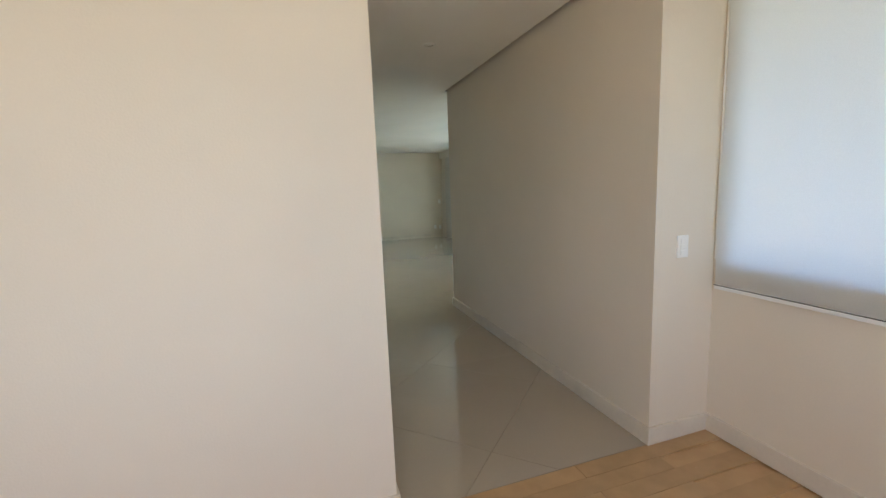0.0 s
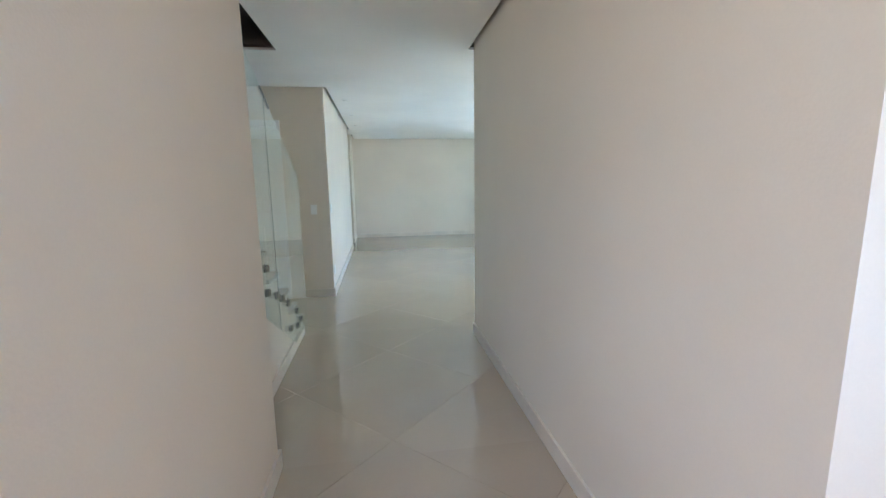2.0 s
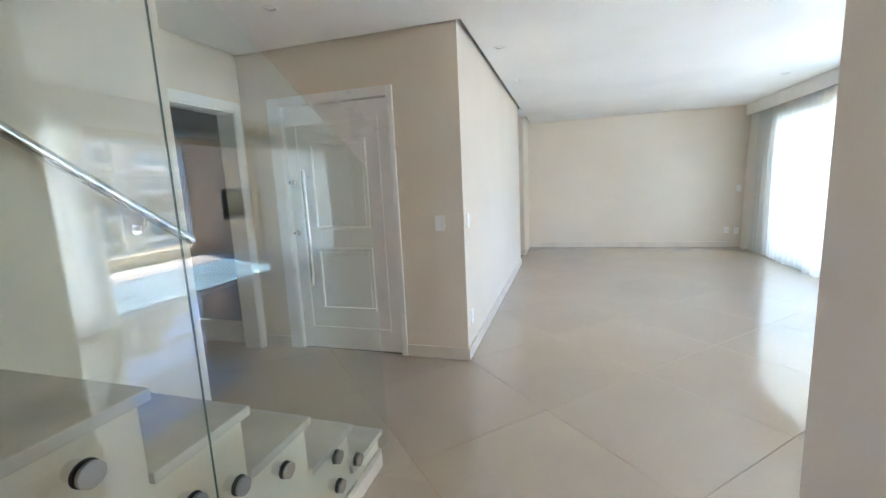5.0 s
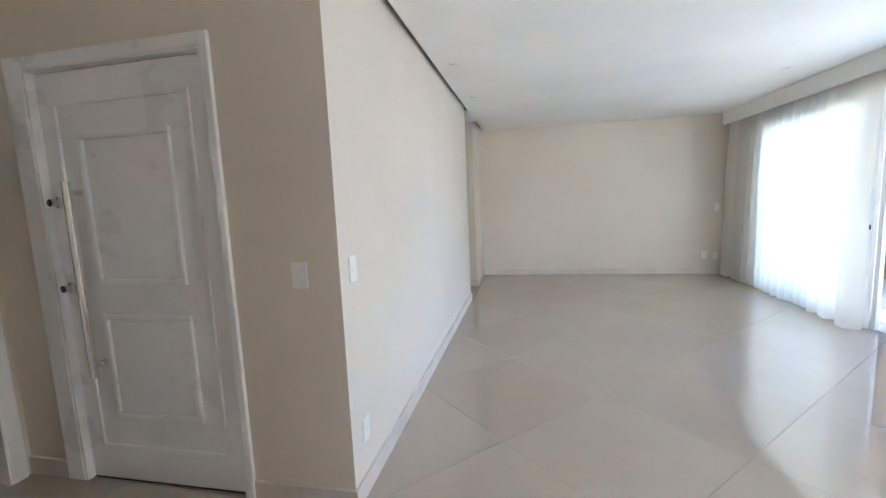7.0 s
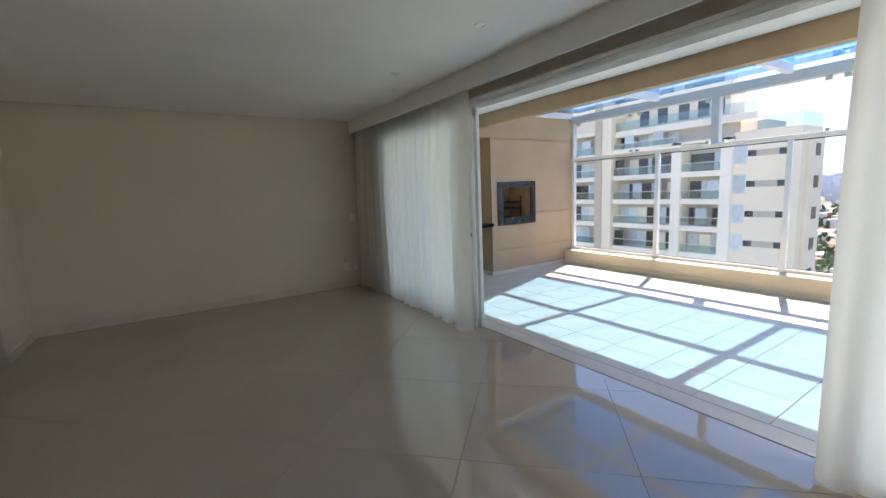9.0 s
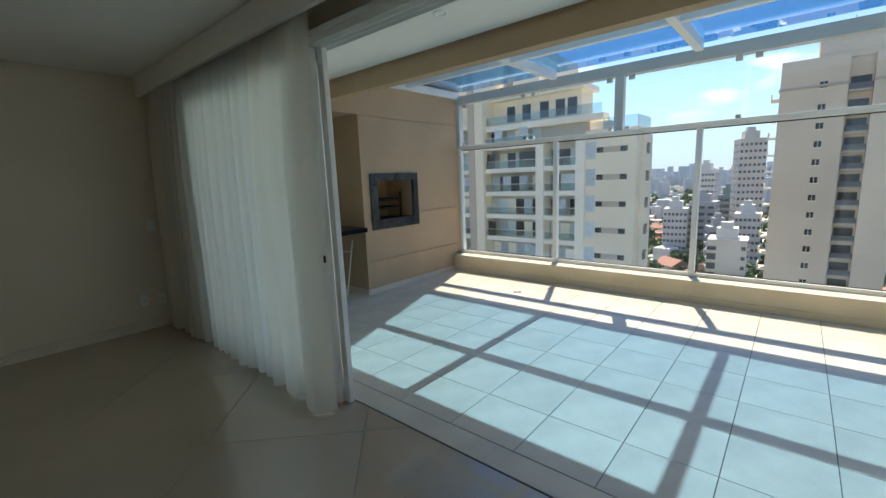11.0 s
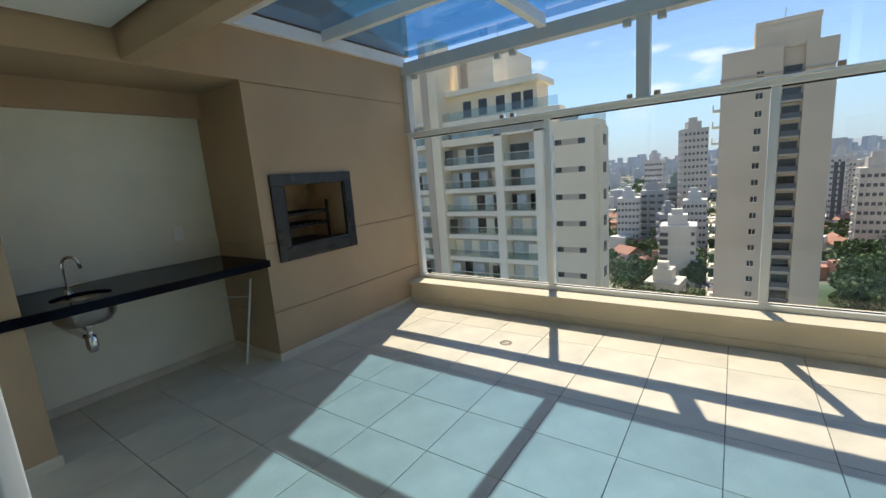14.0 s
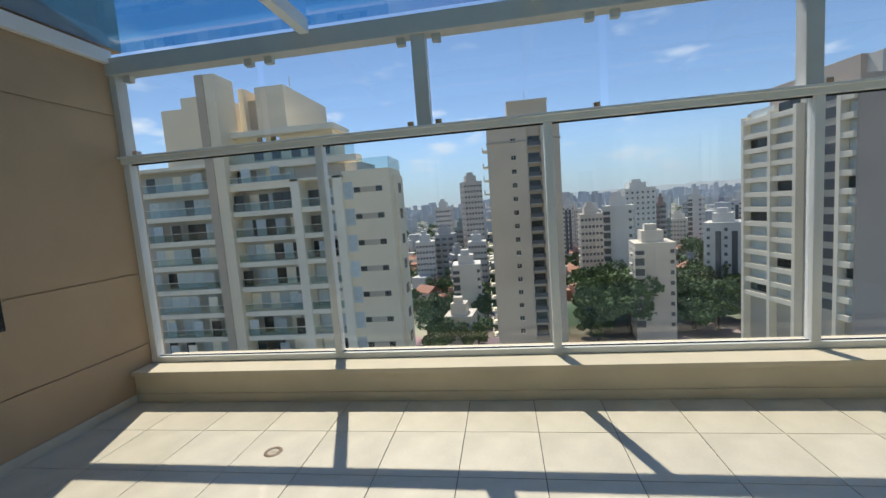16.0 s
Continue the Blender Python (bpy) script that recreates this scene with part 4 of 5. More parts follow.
# ground: one sheet to the horizon, blocks of streets, roofs and trees by tone
m, n, l = nodes_of("city_ground")
gp = n["Principled BSDF"]
gp.inputs["Roughness"].default_value = 0.9
gco = n.new("ShaderNodeTexCoord")
gv = n.new("ShaderNodeTexVoronoi")
gv.inputs["Scale"].default_value = 0.06
gn = n.new("ShaderNodeTexNoise")
gn.inputs["Scale"].default_value = 0.018
gn.inputs["Detail"].default_value = 8
gr = n.new("ShaderNodeValToRGB")
gr.color_ramp.elements[0].position, gr.color_ramp.elements[0].color = 0.40, (0.06, 0.085, 0.04, 1)
gr.color_ramp.elements[1].position, gr.color_ramp.elements[1].color = 0.62, (0.46, 0.42, 0.36, 1)
gm = n.new("ShaderNodeMix")
gm.data_type, gm.blend_type = "RGBA", "MULTIPLY"
gm.inputs["Factor"].default_value = 0.35
l.new(gco.outputs["Object"], gv.inputs["Vector"])
l.new(gco.outputs["Object"], gn.inputs["Vector"])
l.new(gn.outputs["Fac"], gr.inputs["Fac"])
l.new(gr.outputs["Color"], gm.inputs["A"])
l.new(gv.outputs["Color"], gm.inputs["B"])
l.new(gm.outputs["Result"], gp.inputs["Base Color"])
setting("ground", boxes((-4000, 4500, -4500, 4500, GZ - 2, GZ)), m, "city ground of streets, roofs and trees far below")


def shared(name, bm, material):
    return mesh_of(name, bm, material)


def at_each(name, me, parent, spots):
    for x, y, z in spots:
        piece(name, me, parent, Matrix.Translation((x, y, z)))


# -- the balcony block across the street
block = thing("apartment_building", (58, 32, GZ), "beige apartment block with white banded balconies and tan pilaster", "building")
FX = 51.9
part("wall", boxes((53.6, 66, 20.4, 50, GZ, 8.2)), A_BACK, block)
part("side_wing", boxes((52.2, 57.6, 14.6, 20.4, GZ, 6.3), (53.6, 57.4, 14.3, 14.6, GZ, 5.6), bevel=0.05), A_WALL, block)
part("pilaster", boxes((51.3, 55, 36.0, 37.1, GZ, 18.9), bevel=0.05), A_BROWN, block, "tan pilaster")
part("pilaster", boxes((51.4, 55, 34.6, 36.0, GZ, 18.9), bevel=0.05), A_WALL, block, "beige pilaster")
for y0, y1 in ((25.6, 26.7), (20.3, 21.4)):
    part("column", boxes((51.7, 53.6, y0, y1, GZ, 5.9), bevel=0.04), A_SLAB, block)
LEVELS = [8.3 - 3.13 * k for k in range(12)]
bays = [(21.4, 25.6), (26.7, 34.6), (37.1, 47.5)]
win_lo, win_mid, win_hi = (shared("window", boxes((0, 0.06, -0.62, 0.62, 0, 2.0)), A_DARK), shared("window", boxes((0, 0.06, -0.62, 0.62, 0, 2.0)), A_BLINDS), shared("window", boxes((0, 0.06, -0.62, 0.62, 0, 2.0)), A_SLAB))
rnd = random.Random(5)
for k, z in enumerate(LEVELS):
    for y0, y1 in bays:
        if k == 0 and y0 < 26:
            continue
        b = part("balcony", boxes((FX, 53.6, y0, y1, z - 3.30, z - 2.68), bevel=0.03), A_SLAB, block, "white balcony slab")
        part("railing", boxes((FX + 0.08, FX + 0.11, y0 + 0.05, y1 - 0.05, z - 2.68, z - 1.75)), A_RAIL, b)
        part("rail_cap", boxes((FX + 0.05, FX + 0.13, y0, y1, z - 1.75, z - 1.69)), A_SLAB, b)
        y = y0 + 0.75
        while y < y1 - 0.5:
            piece("window", rnd.choice((win_lo, win_lo, win_mid, win_mid, win_mid, win_hi)), b, Matrix.Translation((53.5 if rnd.random() < 0.7 else 52.25, y, z - 2.66)))
            y += 1.28
part("roof_band", boxes((FX - 0.2, 53.8, 20.3, 34.6, 5.62, 5.9), (FX - 0.2, 53.8, 37.1, 50, 8.2, 8.6)), A_SLAB, block)
strip = shared("window_strip", boxes((-0.02, 0.1, -1.7, 1.7, -0.32, 0.32)), A_BROWN)
strip_glass = shared("window", boxes((-0.05, 0.1, -0.38, 0.38, -0.30, 0.30)), A_DARK)
for k in range(9):
    z = 4.0 - 3.13 * k
    piece("window_strip", strip, block, Matrix.Translation((52.2, 17.3, z)))
    piece("window", strip_glass, block, Matrix.Translation((52.2, 15.95, z)))
    piece("window", strip_glass, block, Matrix.Translation((52.2, 18.65, z)))
    piece("window", shared("window", boxes((-0.6, 0.6, -0.05, 0.1, -0.6, 0.6)), A_DARK), block, Matrix.Translation((55.5, 14.3, z)))
    piece("window", win_mid, block, Matrix.Translation((52.18, 19.75, z - 1.0)))
part("glass_parapet", boxes((52.3, 52.35, 14.6, 18.4, 6.3, 7.6), (52.3, 57.5, 14.62, 14.66, 6.3, 7.6)), A_RAIL, block)
part("penthouse", boxes((54.4, 58, 21.8, 34.6, 8.2, 11.6), bevel=0.03), A_WALL, block)
part("penthouse_roof", boxes((53.2, 58.6, 21.2, 34.6, 11.6, 12.3), bevel=0.05), A_SLAB, block)
part("railing", boxes((52.4, 52.43, 18.6, 34.6, 8.3, 9.4)), A_RAIL, block)
part("terrace_band", boxes((52.3, 54.4, 18.4, 34.6, 7.5, 8.25), bevel=0.03), A_SLAB, block)
for y in (23.0, 24.6, 26.8, 29.4, 31.8):
    piece("window", win_lo, block, Matrix.Translation((54.36, y, 8.8)))
part("tank_house", boxes((56, 69, 28.4, 32.4, 8.0, 18.2), (55.8, 62, 33.8, 34.6, 12.3, 18.2), bevel=0.05), A_WALL, block)
part("tank_house", boxes((56.6, 63, 32.4, 33.8, 12.3, 16.8)), A_BROWN, block)
part("tank_house", boxes((56, 64, 38.0, 43.0, 8.4, 18.0), (56.5, 63, 43.0, 46.5, 8.4, 16.8), bevel=0.05), A_WALL, block)
part("antenna", rod((60, 29.5, 18.1), (60, 29.5, 20.4), 0.05, 6), A_BROWN, block)

# -- the tall taupe tower
tower = thing("apartment_tower", (105, -3.5, GZ), "tall taupe tower with a dark column of balconies", "building")
TX = 98.0
part("wall", boxes((TX, 112, -4.2, 4.4, GZ, 18.6), (TX + 1.3, 112, -7.1, -4.2, GZ, 18.0), (TX, 112, -11.1, -7.1, GZ, 18.4), bevel=0.06), B_WALL, tower)
part("cornice", boxes((TX - 0.25, 112, -4.2, 4.6, 13.9, 14.3), (TX - 0.25, 112, -11.3, -7.1, 13.9, 14.3), bevel=0.05), B_TRIM, tower)
part("roof_block", boxes((TX + 1, 110, -8.8, -0.3, 18.0, 22.4), (TX + 0.8, 110, -8.9, -0.2, 22.0, 22.8), bevel=0.05), B_WALL, tower)
part("antenna", rod((104, -4.5, 22.7), (104, -4.5, 25.6), 0.06, 6), B_TRIM, tower)
bw = shared("window", boxes((-0.03, 0.12, -0.48, 0.48, -0.5, 0.5)), A_DARK)
bs = shared("sill", boxes((-0.1, 0.0, -0.62, 0.62, -0.62, -0.5), (-0.06, 0.0, -0.03, 0.03, -0.5, 0.5)), A_SLAB)
for k in range(15):
    z = 13.6 - 2.98 * k + (0.6 if k == 0 else 0)
    w = piece("window", bw, tower, Matrix.Translation((TX, -1.2, z)))
    piece("sill", bs, tower, Matrix.Translation((TX, -1.2, z)))
    bal = part("balcony", boxes((TX + 0.1, TX + 1.3, -7.05, -4.25, z - 1.6, z - 1.25), bevel=0.03), B_TRIM, tower)
    part("railing", boxes((TX + 0.15, TX + 0.2, -7.05, -4.25, z - 1.25, z - 0.35)), FAR_WIN, bal)
    part("window", boxes((TX + 1.22, TX + 1.32, -6.85, -4.45, z - 1.2, z + 0.85)), A_DARK, bal)
    part("side_balcony", boxes((TX + 1.0, TX + 4.5, 4.4, 5.6, z - 1.6, z - 1.3), (TX + 1.0, TX + 4.5, 5.5, 5.6, z - 1.3, z - 0.4)), A_SLAB, tower)
    part("side_window", boxes((TX + 1.3, TX + 4.2, 4.38, 4.45, z - 1.2, z + 0.9)), A_DARK, tower)

# -- the balcony tower seen past the last post
third = thing("apartment_tower", (90, -58, GZ), "grey-white tower with stacked balconies and a plain taupe side", "building")
turn_c = pose(80.0, -53.3, 0, 0, 0, 9.5)
def cpart(name, bm, mat, parent=third, label=""):
    bmesh.ops.transform(bm, matrix=turn_c, verts=list(bm.verts))
    return part(name, bm, mat, parent, label)
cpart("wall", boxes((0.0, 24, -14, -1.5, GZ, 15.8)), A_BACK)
cpart("side_wall", boxes((-0.4, 0.0, -20, -0.6, GZ, 17.0), bevel=0.04), C_WALL, label="plain taupe side wall")
cpart("roof_block", boxes((2, 9, -12, -3, 15.8, 20.5), (12, 20, -9, -3, 15.8, 20.0), bevel=0.05), C_WALL)
cpart("roof_block", boxes((-0.4, 4, -16, -4, 17.0, 20.3), bevel=0.05), FAR_WHITE)
for x in (2.4, 10.6, 16.4, 23.4):
    cpart("column", boxes((x - 0.35, x + 0.35, -1.5, 0.1, GZ, 15.0)), A_SLAB)
for k in range(13):
    z = 13.6 - 3.0 * k
    for x0, x1 in ((0.0, 2.05), (10.95, 16.05), (16.75, 23.05)):
        bal = cpart("balcony", boxes((x0, x1, -1.5, 0.0, z - 0.25, z + 0.75), bevel=0.03), A_SLAB)
        cpart("window", boxes((x0 + 0.2, x1 - 0.2, -1.48, -1.4, z + 0.8, z + 2.6)), A_BLINDS if (k * 7 + int(x0)) % 5 else A_DARK, bal)
    cpart("window", boxes((3.2, 9.8, -1.49, -1.42, z + 0.6, z + 2.4)), FAR_WIN)

# -- towers of the middle distance: name of the finish, place, bearing, width, roof height
MID = [
    ("white", 210.9, 41.7, 10.9, 9.4, -15.0, "grid"), ("grey", 217.5, 32.6, 8.2, 10.2, -12.3, "bands"), ("green", 243.5, 26.2, 5.8, 8.1, -10.7, "bands"),
    ("white", 262.1, 38.8, 8.2, 8.8, 1.4, "grid"), ("beige", 234.3, 17.0, 3.8, 10.1, 14.5, "grid"), ("white", 154.1, 16.0, 5.4, 10.2, -19.6, "plain"),
    ("beige", 123.8, 16.7, 7.1, 8.3, -30.4, "few"), ("white", 204.3, 14.9, 3.7, 8.7, -16.0, "grid"), ("beige", 330.7, -49.8, -9.0, 11.0, -7.1, "few"),
    ("beige", 191.0, -35.8, -11.5, 9.1, -5.8, "grid"), ("white", 169.3, -41.0, -14.6, 10.3, -2.4, "plain"), ("white", 253.1, -75.1, -17.2, 16.3, 4.2, "grid"),
    ("red", 259.2, -88.4, -19.5, 4.9, -5.0, "few"), ("beige", 127.9, -39.9, -18.7, 10.4, -12.4, "plain"), ("white", 280.9, -115.3, -23.0, 7.4, -3.0, "plain"),
    ("white", 166.9, -76.2, -25.7, 11.8, -11.1, "stripe"), ("beige", 312.7, -116.8, -21.1, 11.9, -18.3, "grid"), ("white", 300, -42.0, -8.0, 6.0, -3.5, "stripe"), ("white", 330, -66.0, -12.0, 9.0, -9.0, "grid"), ("grey", 345, -140.0, -23.0, 12.0, -8.0, "grid"), ("white", 300, -150.0, -27.0, 9.0, -8.0, "stripe"), ("grey", 190, 22.0, 6.0, 7.0, -20.0, "grid"), ("beige", 270, 30.0, 6.0, 8.0, -14.0, "grid"), ("white", 320, 48.0, 8.0, 10.0, -16.0, "grid"), ("green", 290, -100.0, -20.0, 9.0, -16.0, "grid")]
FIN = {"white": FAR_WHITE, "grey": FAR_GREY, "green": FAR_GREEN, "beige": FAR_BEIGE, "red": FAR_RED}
small_win = shared("window", boxes((-0.06, 0.1, -0.5, 0.5, -0.55, 0.55)), FAR_WIN)
wide_win = shared("window", boxes((-0.06, 0.1, -1.1, 1.1, -0.6, 0.6)), FAR_WIN)
narrow_sl = shared("balcony_slab", boxes((-0.7, 0.1, -1.2, 1.2, -0.5, 0.35)), FAR_BEIGE)
band_sl = shared("balcony_slab", boxes((-0.9, 0.1, -1.7, 1.7, -0.5, 0.4)), FAR_GREY)
for tone, x, y, az, w, top, style in MID:
    t = thing("apartment_building", (x, y, GZ), {"white": "white apartment tower in the hazy distance", "grey": "dark grey banded apartment tower in the distance", "green": "green glass tower in the distance", "beige": "beige apartment tower in the hazy distance", "red": "red-brown tower in the distance"}[tone], "building", "distant towers")
    hold = pose(x, y, GZ, 0, 0, az + 14 * math.sin(x))
    t.matrix_basis = Matrix()
    h = top - GZ
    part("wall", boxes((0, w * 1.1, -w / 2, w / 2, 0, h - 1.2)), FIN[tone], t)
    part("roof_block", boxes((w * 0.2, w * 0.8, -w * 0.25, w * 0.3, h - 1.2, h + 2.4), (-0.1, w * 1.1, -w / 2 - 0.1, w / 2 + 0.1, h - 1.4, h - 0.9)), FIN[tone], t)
    cols = {"grid": 6, "bands": 3, "few": 3, "plain": 1, "stripe": 2}[style]
    me = wide_win if style == "bands" else small_win
    if style == "stripe":
        for c in (-0.3, 0.12):
            part("window_column", boxes((-0.05, 0.2, w * c - 0.9, w * c + 0.9, 4.0, h - 4.0)), FAR_WIN, t)
    if style == "plain":
        part("balcony_column", boxes((-0.04, 0.3, w / 2 - 2.4, w / 2 + 0.04, 4.0, h - 3.0)), FAR_WIN, t)
    part("tank", boxes((w * 0.3, w * 0.6, -w * 0.1, w * 0.2, h + 2.4, h + 4.2)), FIN[tone], t)
    for k in range(min(14, int(h / 3) - 1)):
        z = h - 3.4 - 3.0 * k
        for c in range(cols):
            yy = (c + 0.5) / cols * w - w / 2
            if style == "plain":
                yy = -w / 2 + 0.9
            elif style == "stripe":
                yy = w * (-0.08 if c else 0.38)
            piece("window", me, t, Matrix.Translation((0, yy, z)))
            if style == "bands":
                piece("balcony_slab", band_sl, t, Matrix.Translation((0, yy, z - 1.2)))
        if style == "few":
            piece("balcony_slab", band_sl, t, Matrix.Translation((0.4, -w * 0.12, z - 1.2)))
            piece("window", wide_win, t, Matrix.Translation((-0.02, -w * 0.12, z + 0.2)))
        if style == "plain":
            piece("balcony_slab", narrow_sl, t, Matrix.Translation((0, w / 2 - 1.2, z - 1.2)))
        for side_y, turn_y in ((w / 2, -90), (-w / 2, 90)):
            piece("balcony_slab", narrow_sl, t, Matrix.Translation((w * 0.52, side_y, z - 1.2)) @ Matrix.Rotation(radians(turn_y), 4, "Z"))
            for c in range(3):
                piece("window", small_win, t, Matrix.Translation((w * (0.2 + 0.33 * c), side_y, z)) @ Matrix.Rotation(radians(turn_y), 4, "Z"))
    t.matrix_basis = hold

# -- far skyline, low blocks and roofs
def block_field(name, label, material, count, near, far, lo, hi, size, seed):
    rnd = random.Random(seed)
    verts, faces = [], []
    for _ in range(count):
        d = near * (far / near) ** rnd.random()
        a = radians(rnd.uniform(-52, 52))
        cx, cy, s = 4 + d * math.cos(a), d * math.sin(a), rnd.uniform(*size)
        hgt, tw = rnd.uniform(lo, hi) * (0.4 + rnd.random() ** 2), rnd.uniform(0, 1.5)
        b = len(verts)
        for z in (GZ - 1, GZ + hgt):
            for k in range(4):
                q = tw + k * math.pi / 2
                verts.append((cx + s * math.cos(q), cy + s * math.sin(q), z))
        faces += [(b + 4, b + 5, b + 6, b + 7)] + [(b + k, b + (k + 1) % 4, b + 4 + (k + 1) % 4, b + 4 + k) for k in range(4)]
    me = bpy.data.meshes.new(name)
    me.from_pydata(verts, [], faces)
    me.materials.append(material)
    return tagged(new(name, me), label, kind="stuff")


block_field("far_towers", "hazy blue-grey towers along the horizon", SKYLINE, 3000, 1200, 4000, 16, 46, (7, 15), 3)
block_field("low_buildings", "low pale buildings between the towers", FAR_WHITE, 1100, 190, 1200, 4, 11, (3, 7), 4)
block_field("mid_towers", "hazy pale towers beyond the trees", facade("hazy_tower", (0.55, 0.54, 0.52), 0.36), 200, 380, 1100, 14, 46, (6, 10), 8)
block_field("tile_roofs", "low terracotta roofs between the towers", TERRACOTTA, 520, 165, 700, 4, 8, (3, 6), 14)


def house(x, y, turn, s):
    h = thing("house", (x, y, GZ), "low house with a terracotta tiled roof", "house", "low houses")
    hold = pose(x, y, GZ, 0, 0, turn)
    h.matrix_basis = Matrix()
    part("wall", boxes((-5 * s, 5 * s, -4 * s, 4 * s, 0, 5.5)), FAR_WHITE, h)
    part("roof", prism([(-4.5 * s, 5.5), (4.5 * s, 5.5), (0, 8.0)], "x", -5.5 * s, 5.5 * s), TERRACOTTA, h)
    h.matrix_basis = hold


rnd = random.Random(21)
for k in range(44):
    d, a = rnd.uniform(175, 330), radians(rnd.choice((rnd.uniform(5, 13), rnd.uniform(-24, -8))))
    house(4 + d * math.cos(a), d * math.sin(a), rnd.uniform(0, 90), rnd.uniform(0.8, 1.3))

# -- trees: trunk, limbs and a crown of many small leaf clumps
LEAF = surface("leaves", (0.085, 0.135, 0.045), 0.7, vary=0.3, grain=1.5, bump=0, spot=0.4, piece=0.2)
BARK = surface("bark", (0.12, 0.09, 0.065), 0.9, vary=0.2, grain=8, bump=0)


def crown_mesh(seed, spread, tall):
    rnd = random.Random(seed)
    verts, faces = [], []
    lobes = [(rnd.gauss(0, spread * 0.42), rnd.gauss(0, spread * 0.42), tall * rnd.uniform(0.38, 0.9), rnd.uniform(0.28, 0.44) * spread) for _ in range(17)]
    for lx, ly, lz, r in lobes:
        for _ in range(170):
            d = Vector((rnd.gauss(0, 1), rnd.gauss(0, 1), rnd.gauss(0, 0.8))).normalized() * r * rnd.uniform(0.72, 1.08)
            c = Vector((lx, ly, lz)) + Vector((d.x, d.y, d.z * 0.8))
            s = rnd.uniform(0.28, 0.62)
            q = Euler((rnd.uniform(0, 6.3), rnd.uniform(0, 6.3), rnd.uniform(0, 6.3))).to_matrix()
            b = len(verts)
            for v in ((s, 0, 0), (0, s, 0.2 * s), (-s, 0, 0), (0, -s, 0.2 * s), (0, 0, 0.5 * s)):
                verts.append(c + q @ Vector(v))
            faces += [(b, b + 1, b + 4), (b + 1, b + 2, b + 4), (b + 2, b + 3, b + 4), (b + 3, b, b + 4)]
    me = bpy.data.meshes.new("crown")
    me.from_pydata([tuple(v) for v in verts], [], faces)
    me.materials.append(LEAF)
    return me


def trunk_bm(seed, spread, tall):
    rnd = random.Random(seed)
    bm = rod((0, 0, 0), (0.2, 0.1, tall * 0.45), 0.45, 10, 0.28)
    for _ in range(6):
        a = rnd.uniform(0, 6.28)
        rod((0.2, 0.1, tall * 0.4), (0.55 * spread * math.cos(a), 0.55 * spread * math.sin(a), tall * rnd.uniform(0.6, 0.8)), 0.2, 7, 0.06, bm)
    return bm


kinds = [(crown_mesh(s, sp, tl), mesh_of("trunk", trunk_bm(s, sp, tl), BARK)) for s, sp, tl in ((31, 6.0, 13.0), (32, 7.0, 15.0), (33, 5.0, 11.0))]
TREES = [(150, -31, 1.2), (158, -37, 1.25), (147, -39, 1.0), (163, -45, 1.1), (170, -30, 1.0), (155, -26, 0.9), (176, -52, 1.1), (148, -55, 1.2), (158, -61, 1.2), (150, -68, 1.0), (166, -70, 1.1), (145, -75, 0.9),
         (205, 24, 1.0), (178, 22, 0.9), (196, 36, 0.9), (172, 14, 0.9), (225, -68, 1.2), (240, -58, 1.2), (232, -80, 1.1), (215, -95, 1.2), (200, -104, 1.1), (250, -100, 1.2), (186, -92, 1.0), (262, 20, 1.1), (152, 9, 0.8), (140, -48, 0.8), (138, -54, 1.1), (136, -60, 1.2), (139, -72, 1.0), (138, -24, 1.2), (140, -30, 1.45), (136, -35, 1.35), (129, -24, 0.8), (118, 21, 0.8), (128, 24, 0.9), (136, 15, 0.9), (140, 27, 1.0), (122, 11, 0.7)]
for i, (x, y, s) in enumerate(TREES):
    cm_, tm_ = kinds[i % 3]
    t = thing("tree", (x, y, GZ), "broad dark green street tree far below", "tree", "street trees")
    t.matrix_basis = Matrix()
    piece("trunk", tm_, t)
    piece("crown", cm_, t)
    t.matrix_basis = pose(x, y, GZ, 0, 0, 47 * i) @ Matrix.Scale(s, 4)


# -- woods between the far roofs, and hills along the horizon
def canopy(name, label, count, near, far, seed):
    rnd = random.Random(seed)
    verts, faces = [], []
    for _ in range(count):
        d = near * (far / near) ** rnd.random()
        a = radians(rnd.uniform(-50, 45))
        cx, cy, r, h = 4 + d * math.cos(a), d * math.sin(a), rnd.uniform(3, 6), rnd.uniform(6, 11)
        for _ in range(44):
            v = Vector((rnd.gauss(0, 1), rnd.gauss(0, 1), abs(rnd.gauss(0, 1)))).normalized() * rnd.uniform(0.8, 1.1)
            c = Vector((cx + v.x * r, cy + v.y * r, GZ + 2 + v.z * (h - 2)))
            s, b = rnd.uniform(0.8, 1.7), len(verts)
            q = Euler((rnd.uniform(0, 6.3), rnd.uniform(0, 6.3), rnd.uniform(0, 6.3))).to_matrix()
            verts += [tuple(c + q @ Vector(p)) for p in ((s, 0, 0), (0, s, 0.3), (-s, 0, 0), (0, -s, 0.3))]
            faces.append((b, b + 1, b + 2, b + 3))
    me = bpy.data.meshes.new(name)
    me.from_pydata(verts, [], faces)
    me.materials.append(LEAF)
    return tagged(new(name, me), label, kind="stuff")


canopy("city_trees", "green street trees between the far roofs", 1200, 160, 900, 17)

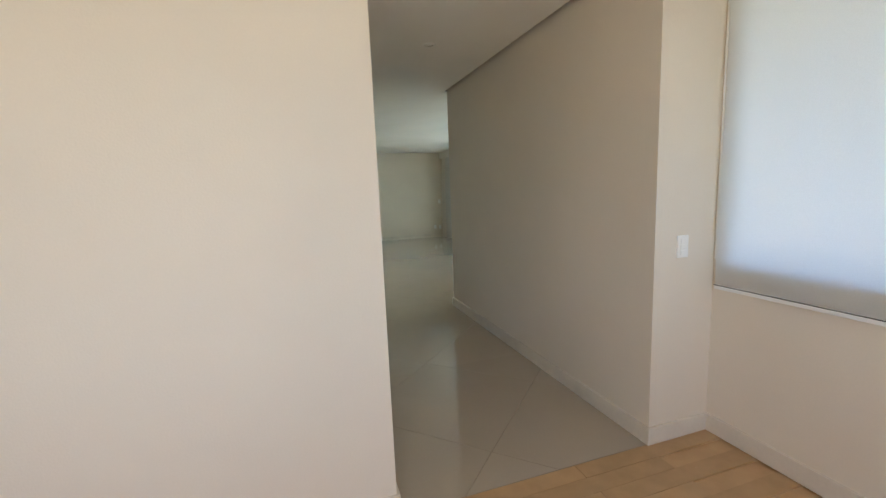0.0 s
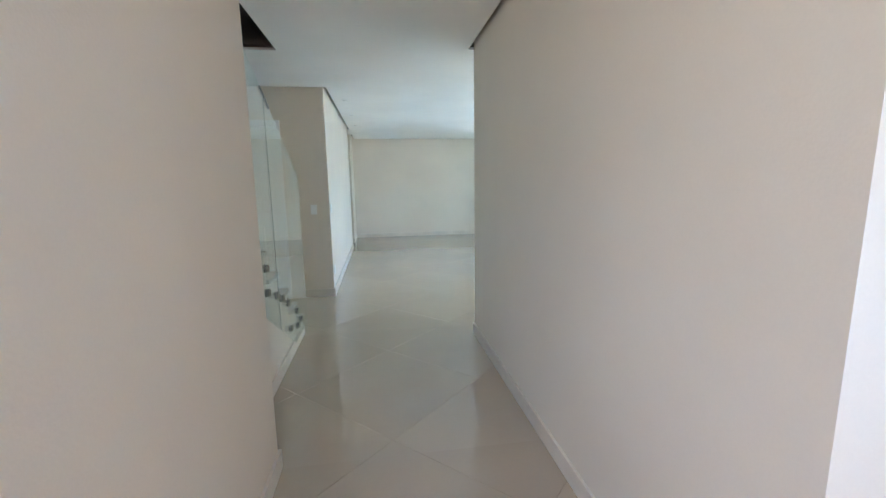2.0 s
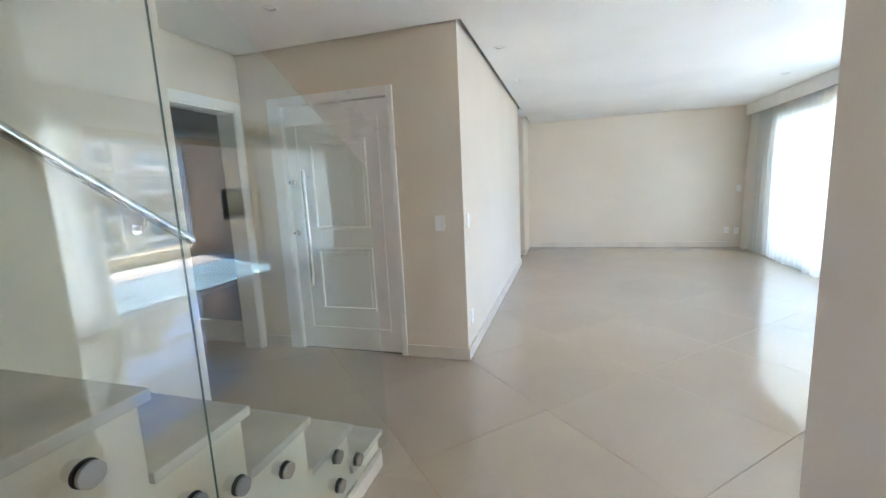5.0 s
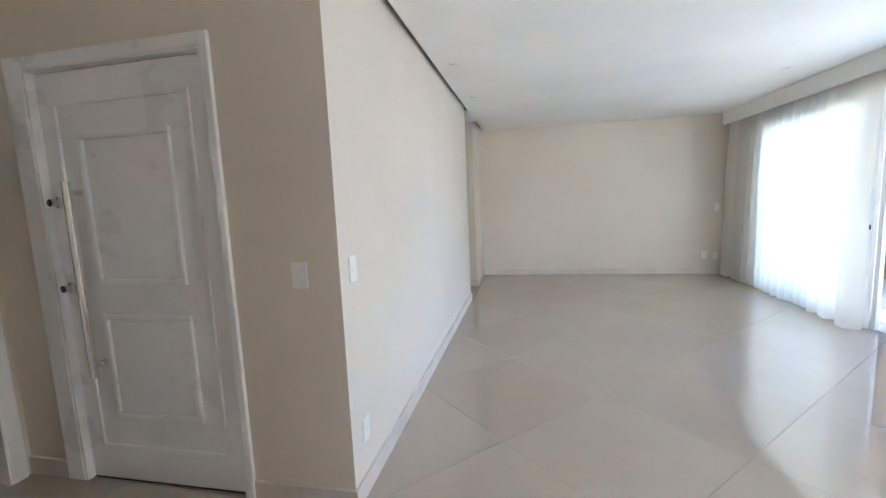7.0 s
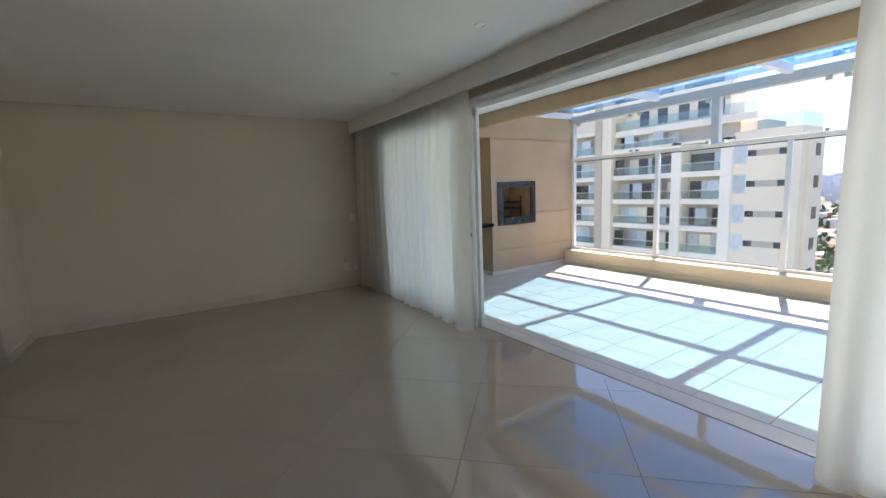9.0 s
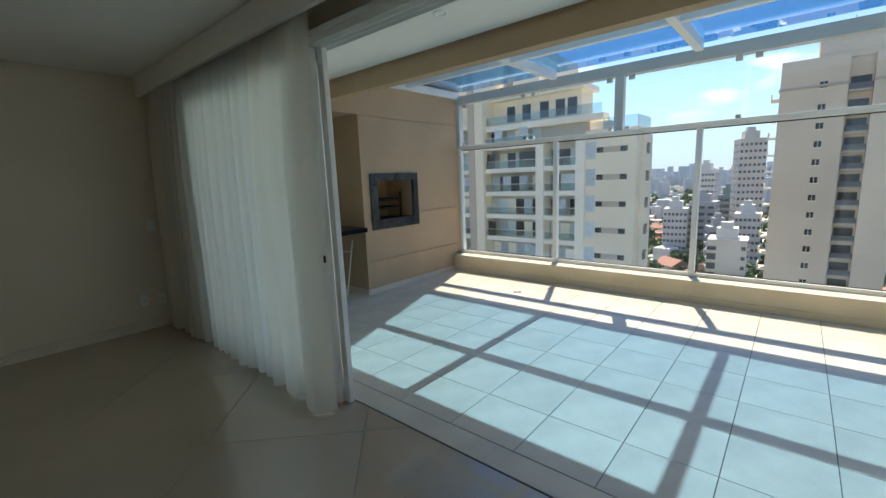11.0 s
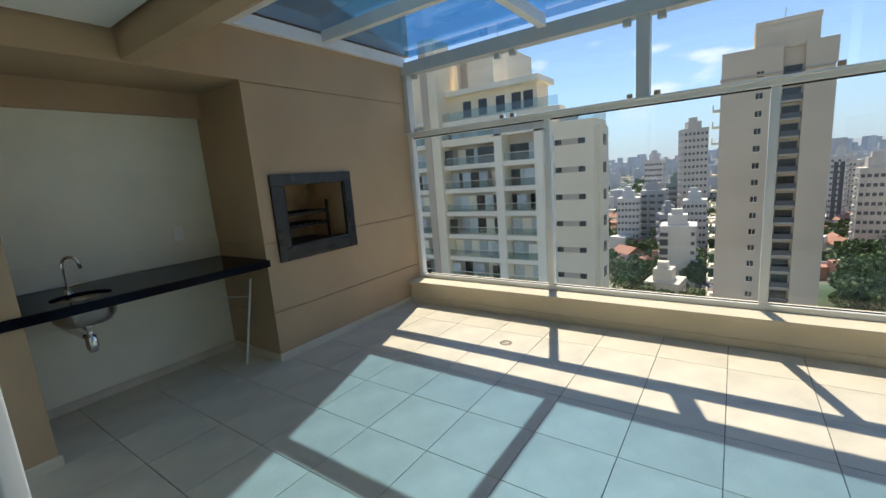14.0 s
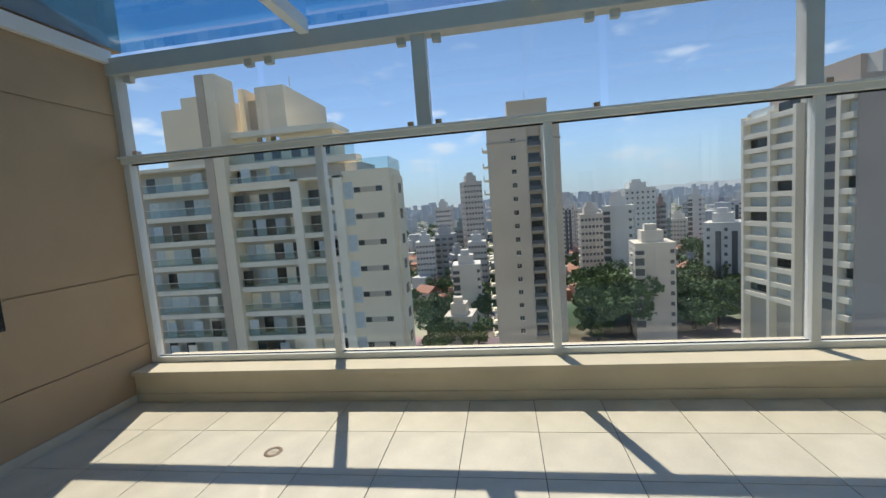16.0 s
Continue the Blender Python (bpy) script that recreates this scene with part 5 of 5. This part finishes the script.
rnd = random.Random(9)
verts, faces, hgt = [], [], 40.0
for k in range(241):
    az = -60 + k * 0.5
    aim = 22 + 13 * math.sin(radians(3.1 * az + 200)) + (10 if az < -8 else 0)
    hgt += (aim - hgt) * 0.12 + rnd.uniform(-5, 5)
    c, s = math.cos(radians(az)), math.sin(radians(az))
    verts += [(4150 * c, 4150 * s, GZ), (4250 * c, 4250 * s, max(5.0, hgt)), (4400 * c, 4400 * s, GZ)]
    if k:
        b = 3 * (k - 1)
        faces += [(b, b + 3, b + 4, b + 1), (b + 1, b + 4, b + 5, b + 2)]
me = bpy.data.meshes.new("backdrop_hills")
me.from_pydata(verts, [], faces)
# the hills' colour is mostly painted air haze
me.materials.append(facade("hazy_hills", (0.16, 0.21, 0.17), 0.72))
tagged(new("backdrop_hills", me), "hazy blue-green hills on the horizon", kind="structure")


# ---- floor pieces, last ----
# polished porcelain, 0.90 m square, laid at 45 degrees
R2 = math.sqrt(0.5)
for i in range(-6, 9):
    for j in range(-6, 9):
        u0, u1, v0, v1 = i * 0.9 + 0.0011, (i + 1) * 0.9 - 0.0011, j * 0.9 + 0.0011, (j + 1) * 0.9 - 0.0011
        sq = [((u + v) * R2, (v - u) * R2) for u, v in ((u0, v0), (u1, v0), (u1, v1), (u0, v1))]
        for room in ROOMS:
            pl = clip(sq, *room)
            if len(pl) > 2 and area(pl) > 0.0004:
                piece("tile", mesh_of("tile", prism(pl, "z", -0.009, 0.0), TILE), floor)

# terrace ceramic, about 0.43 m
TP, TQ = 0.4185, 0.434
tile_me = mesh_of("tile", boxes((0.0022, TP - 0.0022, 0.0022, TQ - 0.0022, -0.006, 0.0), bevel=0.0012), TTILE)
for i in range(-2, 8):
    x = 4.600 + i * TP
    for j in range(-12, 9):
        y = 2.195 + j * TQ
        x0, x1, y0, y1 = max(x, 4.178), min(x + TP, 7.53), max(y, -2.6), min(y + TQ, 5.55)
        if x1 - x0 < 0.02 or y1 - y0 < 0.02:
            continue
        if x0 == x and x1 == x + TP and y0 == y and y1 == y + TQ:
            piece("tile", tile_me, terrace_floor, Matrix.Translation((x, y, 0)))
        else:
            piece("tile", mesh_of("tile", boxes((x0 + 0.0022, x1 - 0.0022, y0 + 0.0022, y1 - 0.0022, -0.006, 0.0)), TTILE), terrace_floor)

# oak planks of the first room
plank = mesh_of("plank", boxes((0.001, 0.899, 0.0008, 0.0992, -0.012, 0.0), bevel=0.001), WOOD)
for j in range(24):
    y = -4.712 - (j + 1) * 0.1
    for i in range(5):
        x = -2.62 + i * 0.9 - (0.45 if j % 2 else 0.0)
        if x + 0.9 > 1.877:
            piece("plank", mesh_of("plank", boxes((x + 0.001, 1.876, y + 0.0008, y + 0.0992, -0.012, 0.0)), WOOD), wood_floor)
        else:
            piece("plank", plank, wood_floor, Matrix.Translation((x, y, 0)))
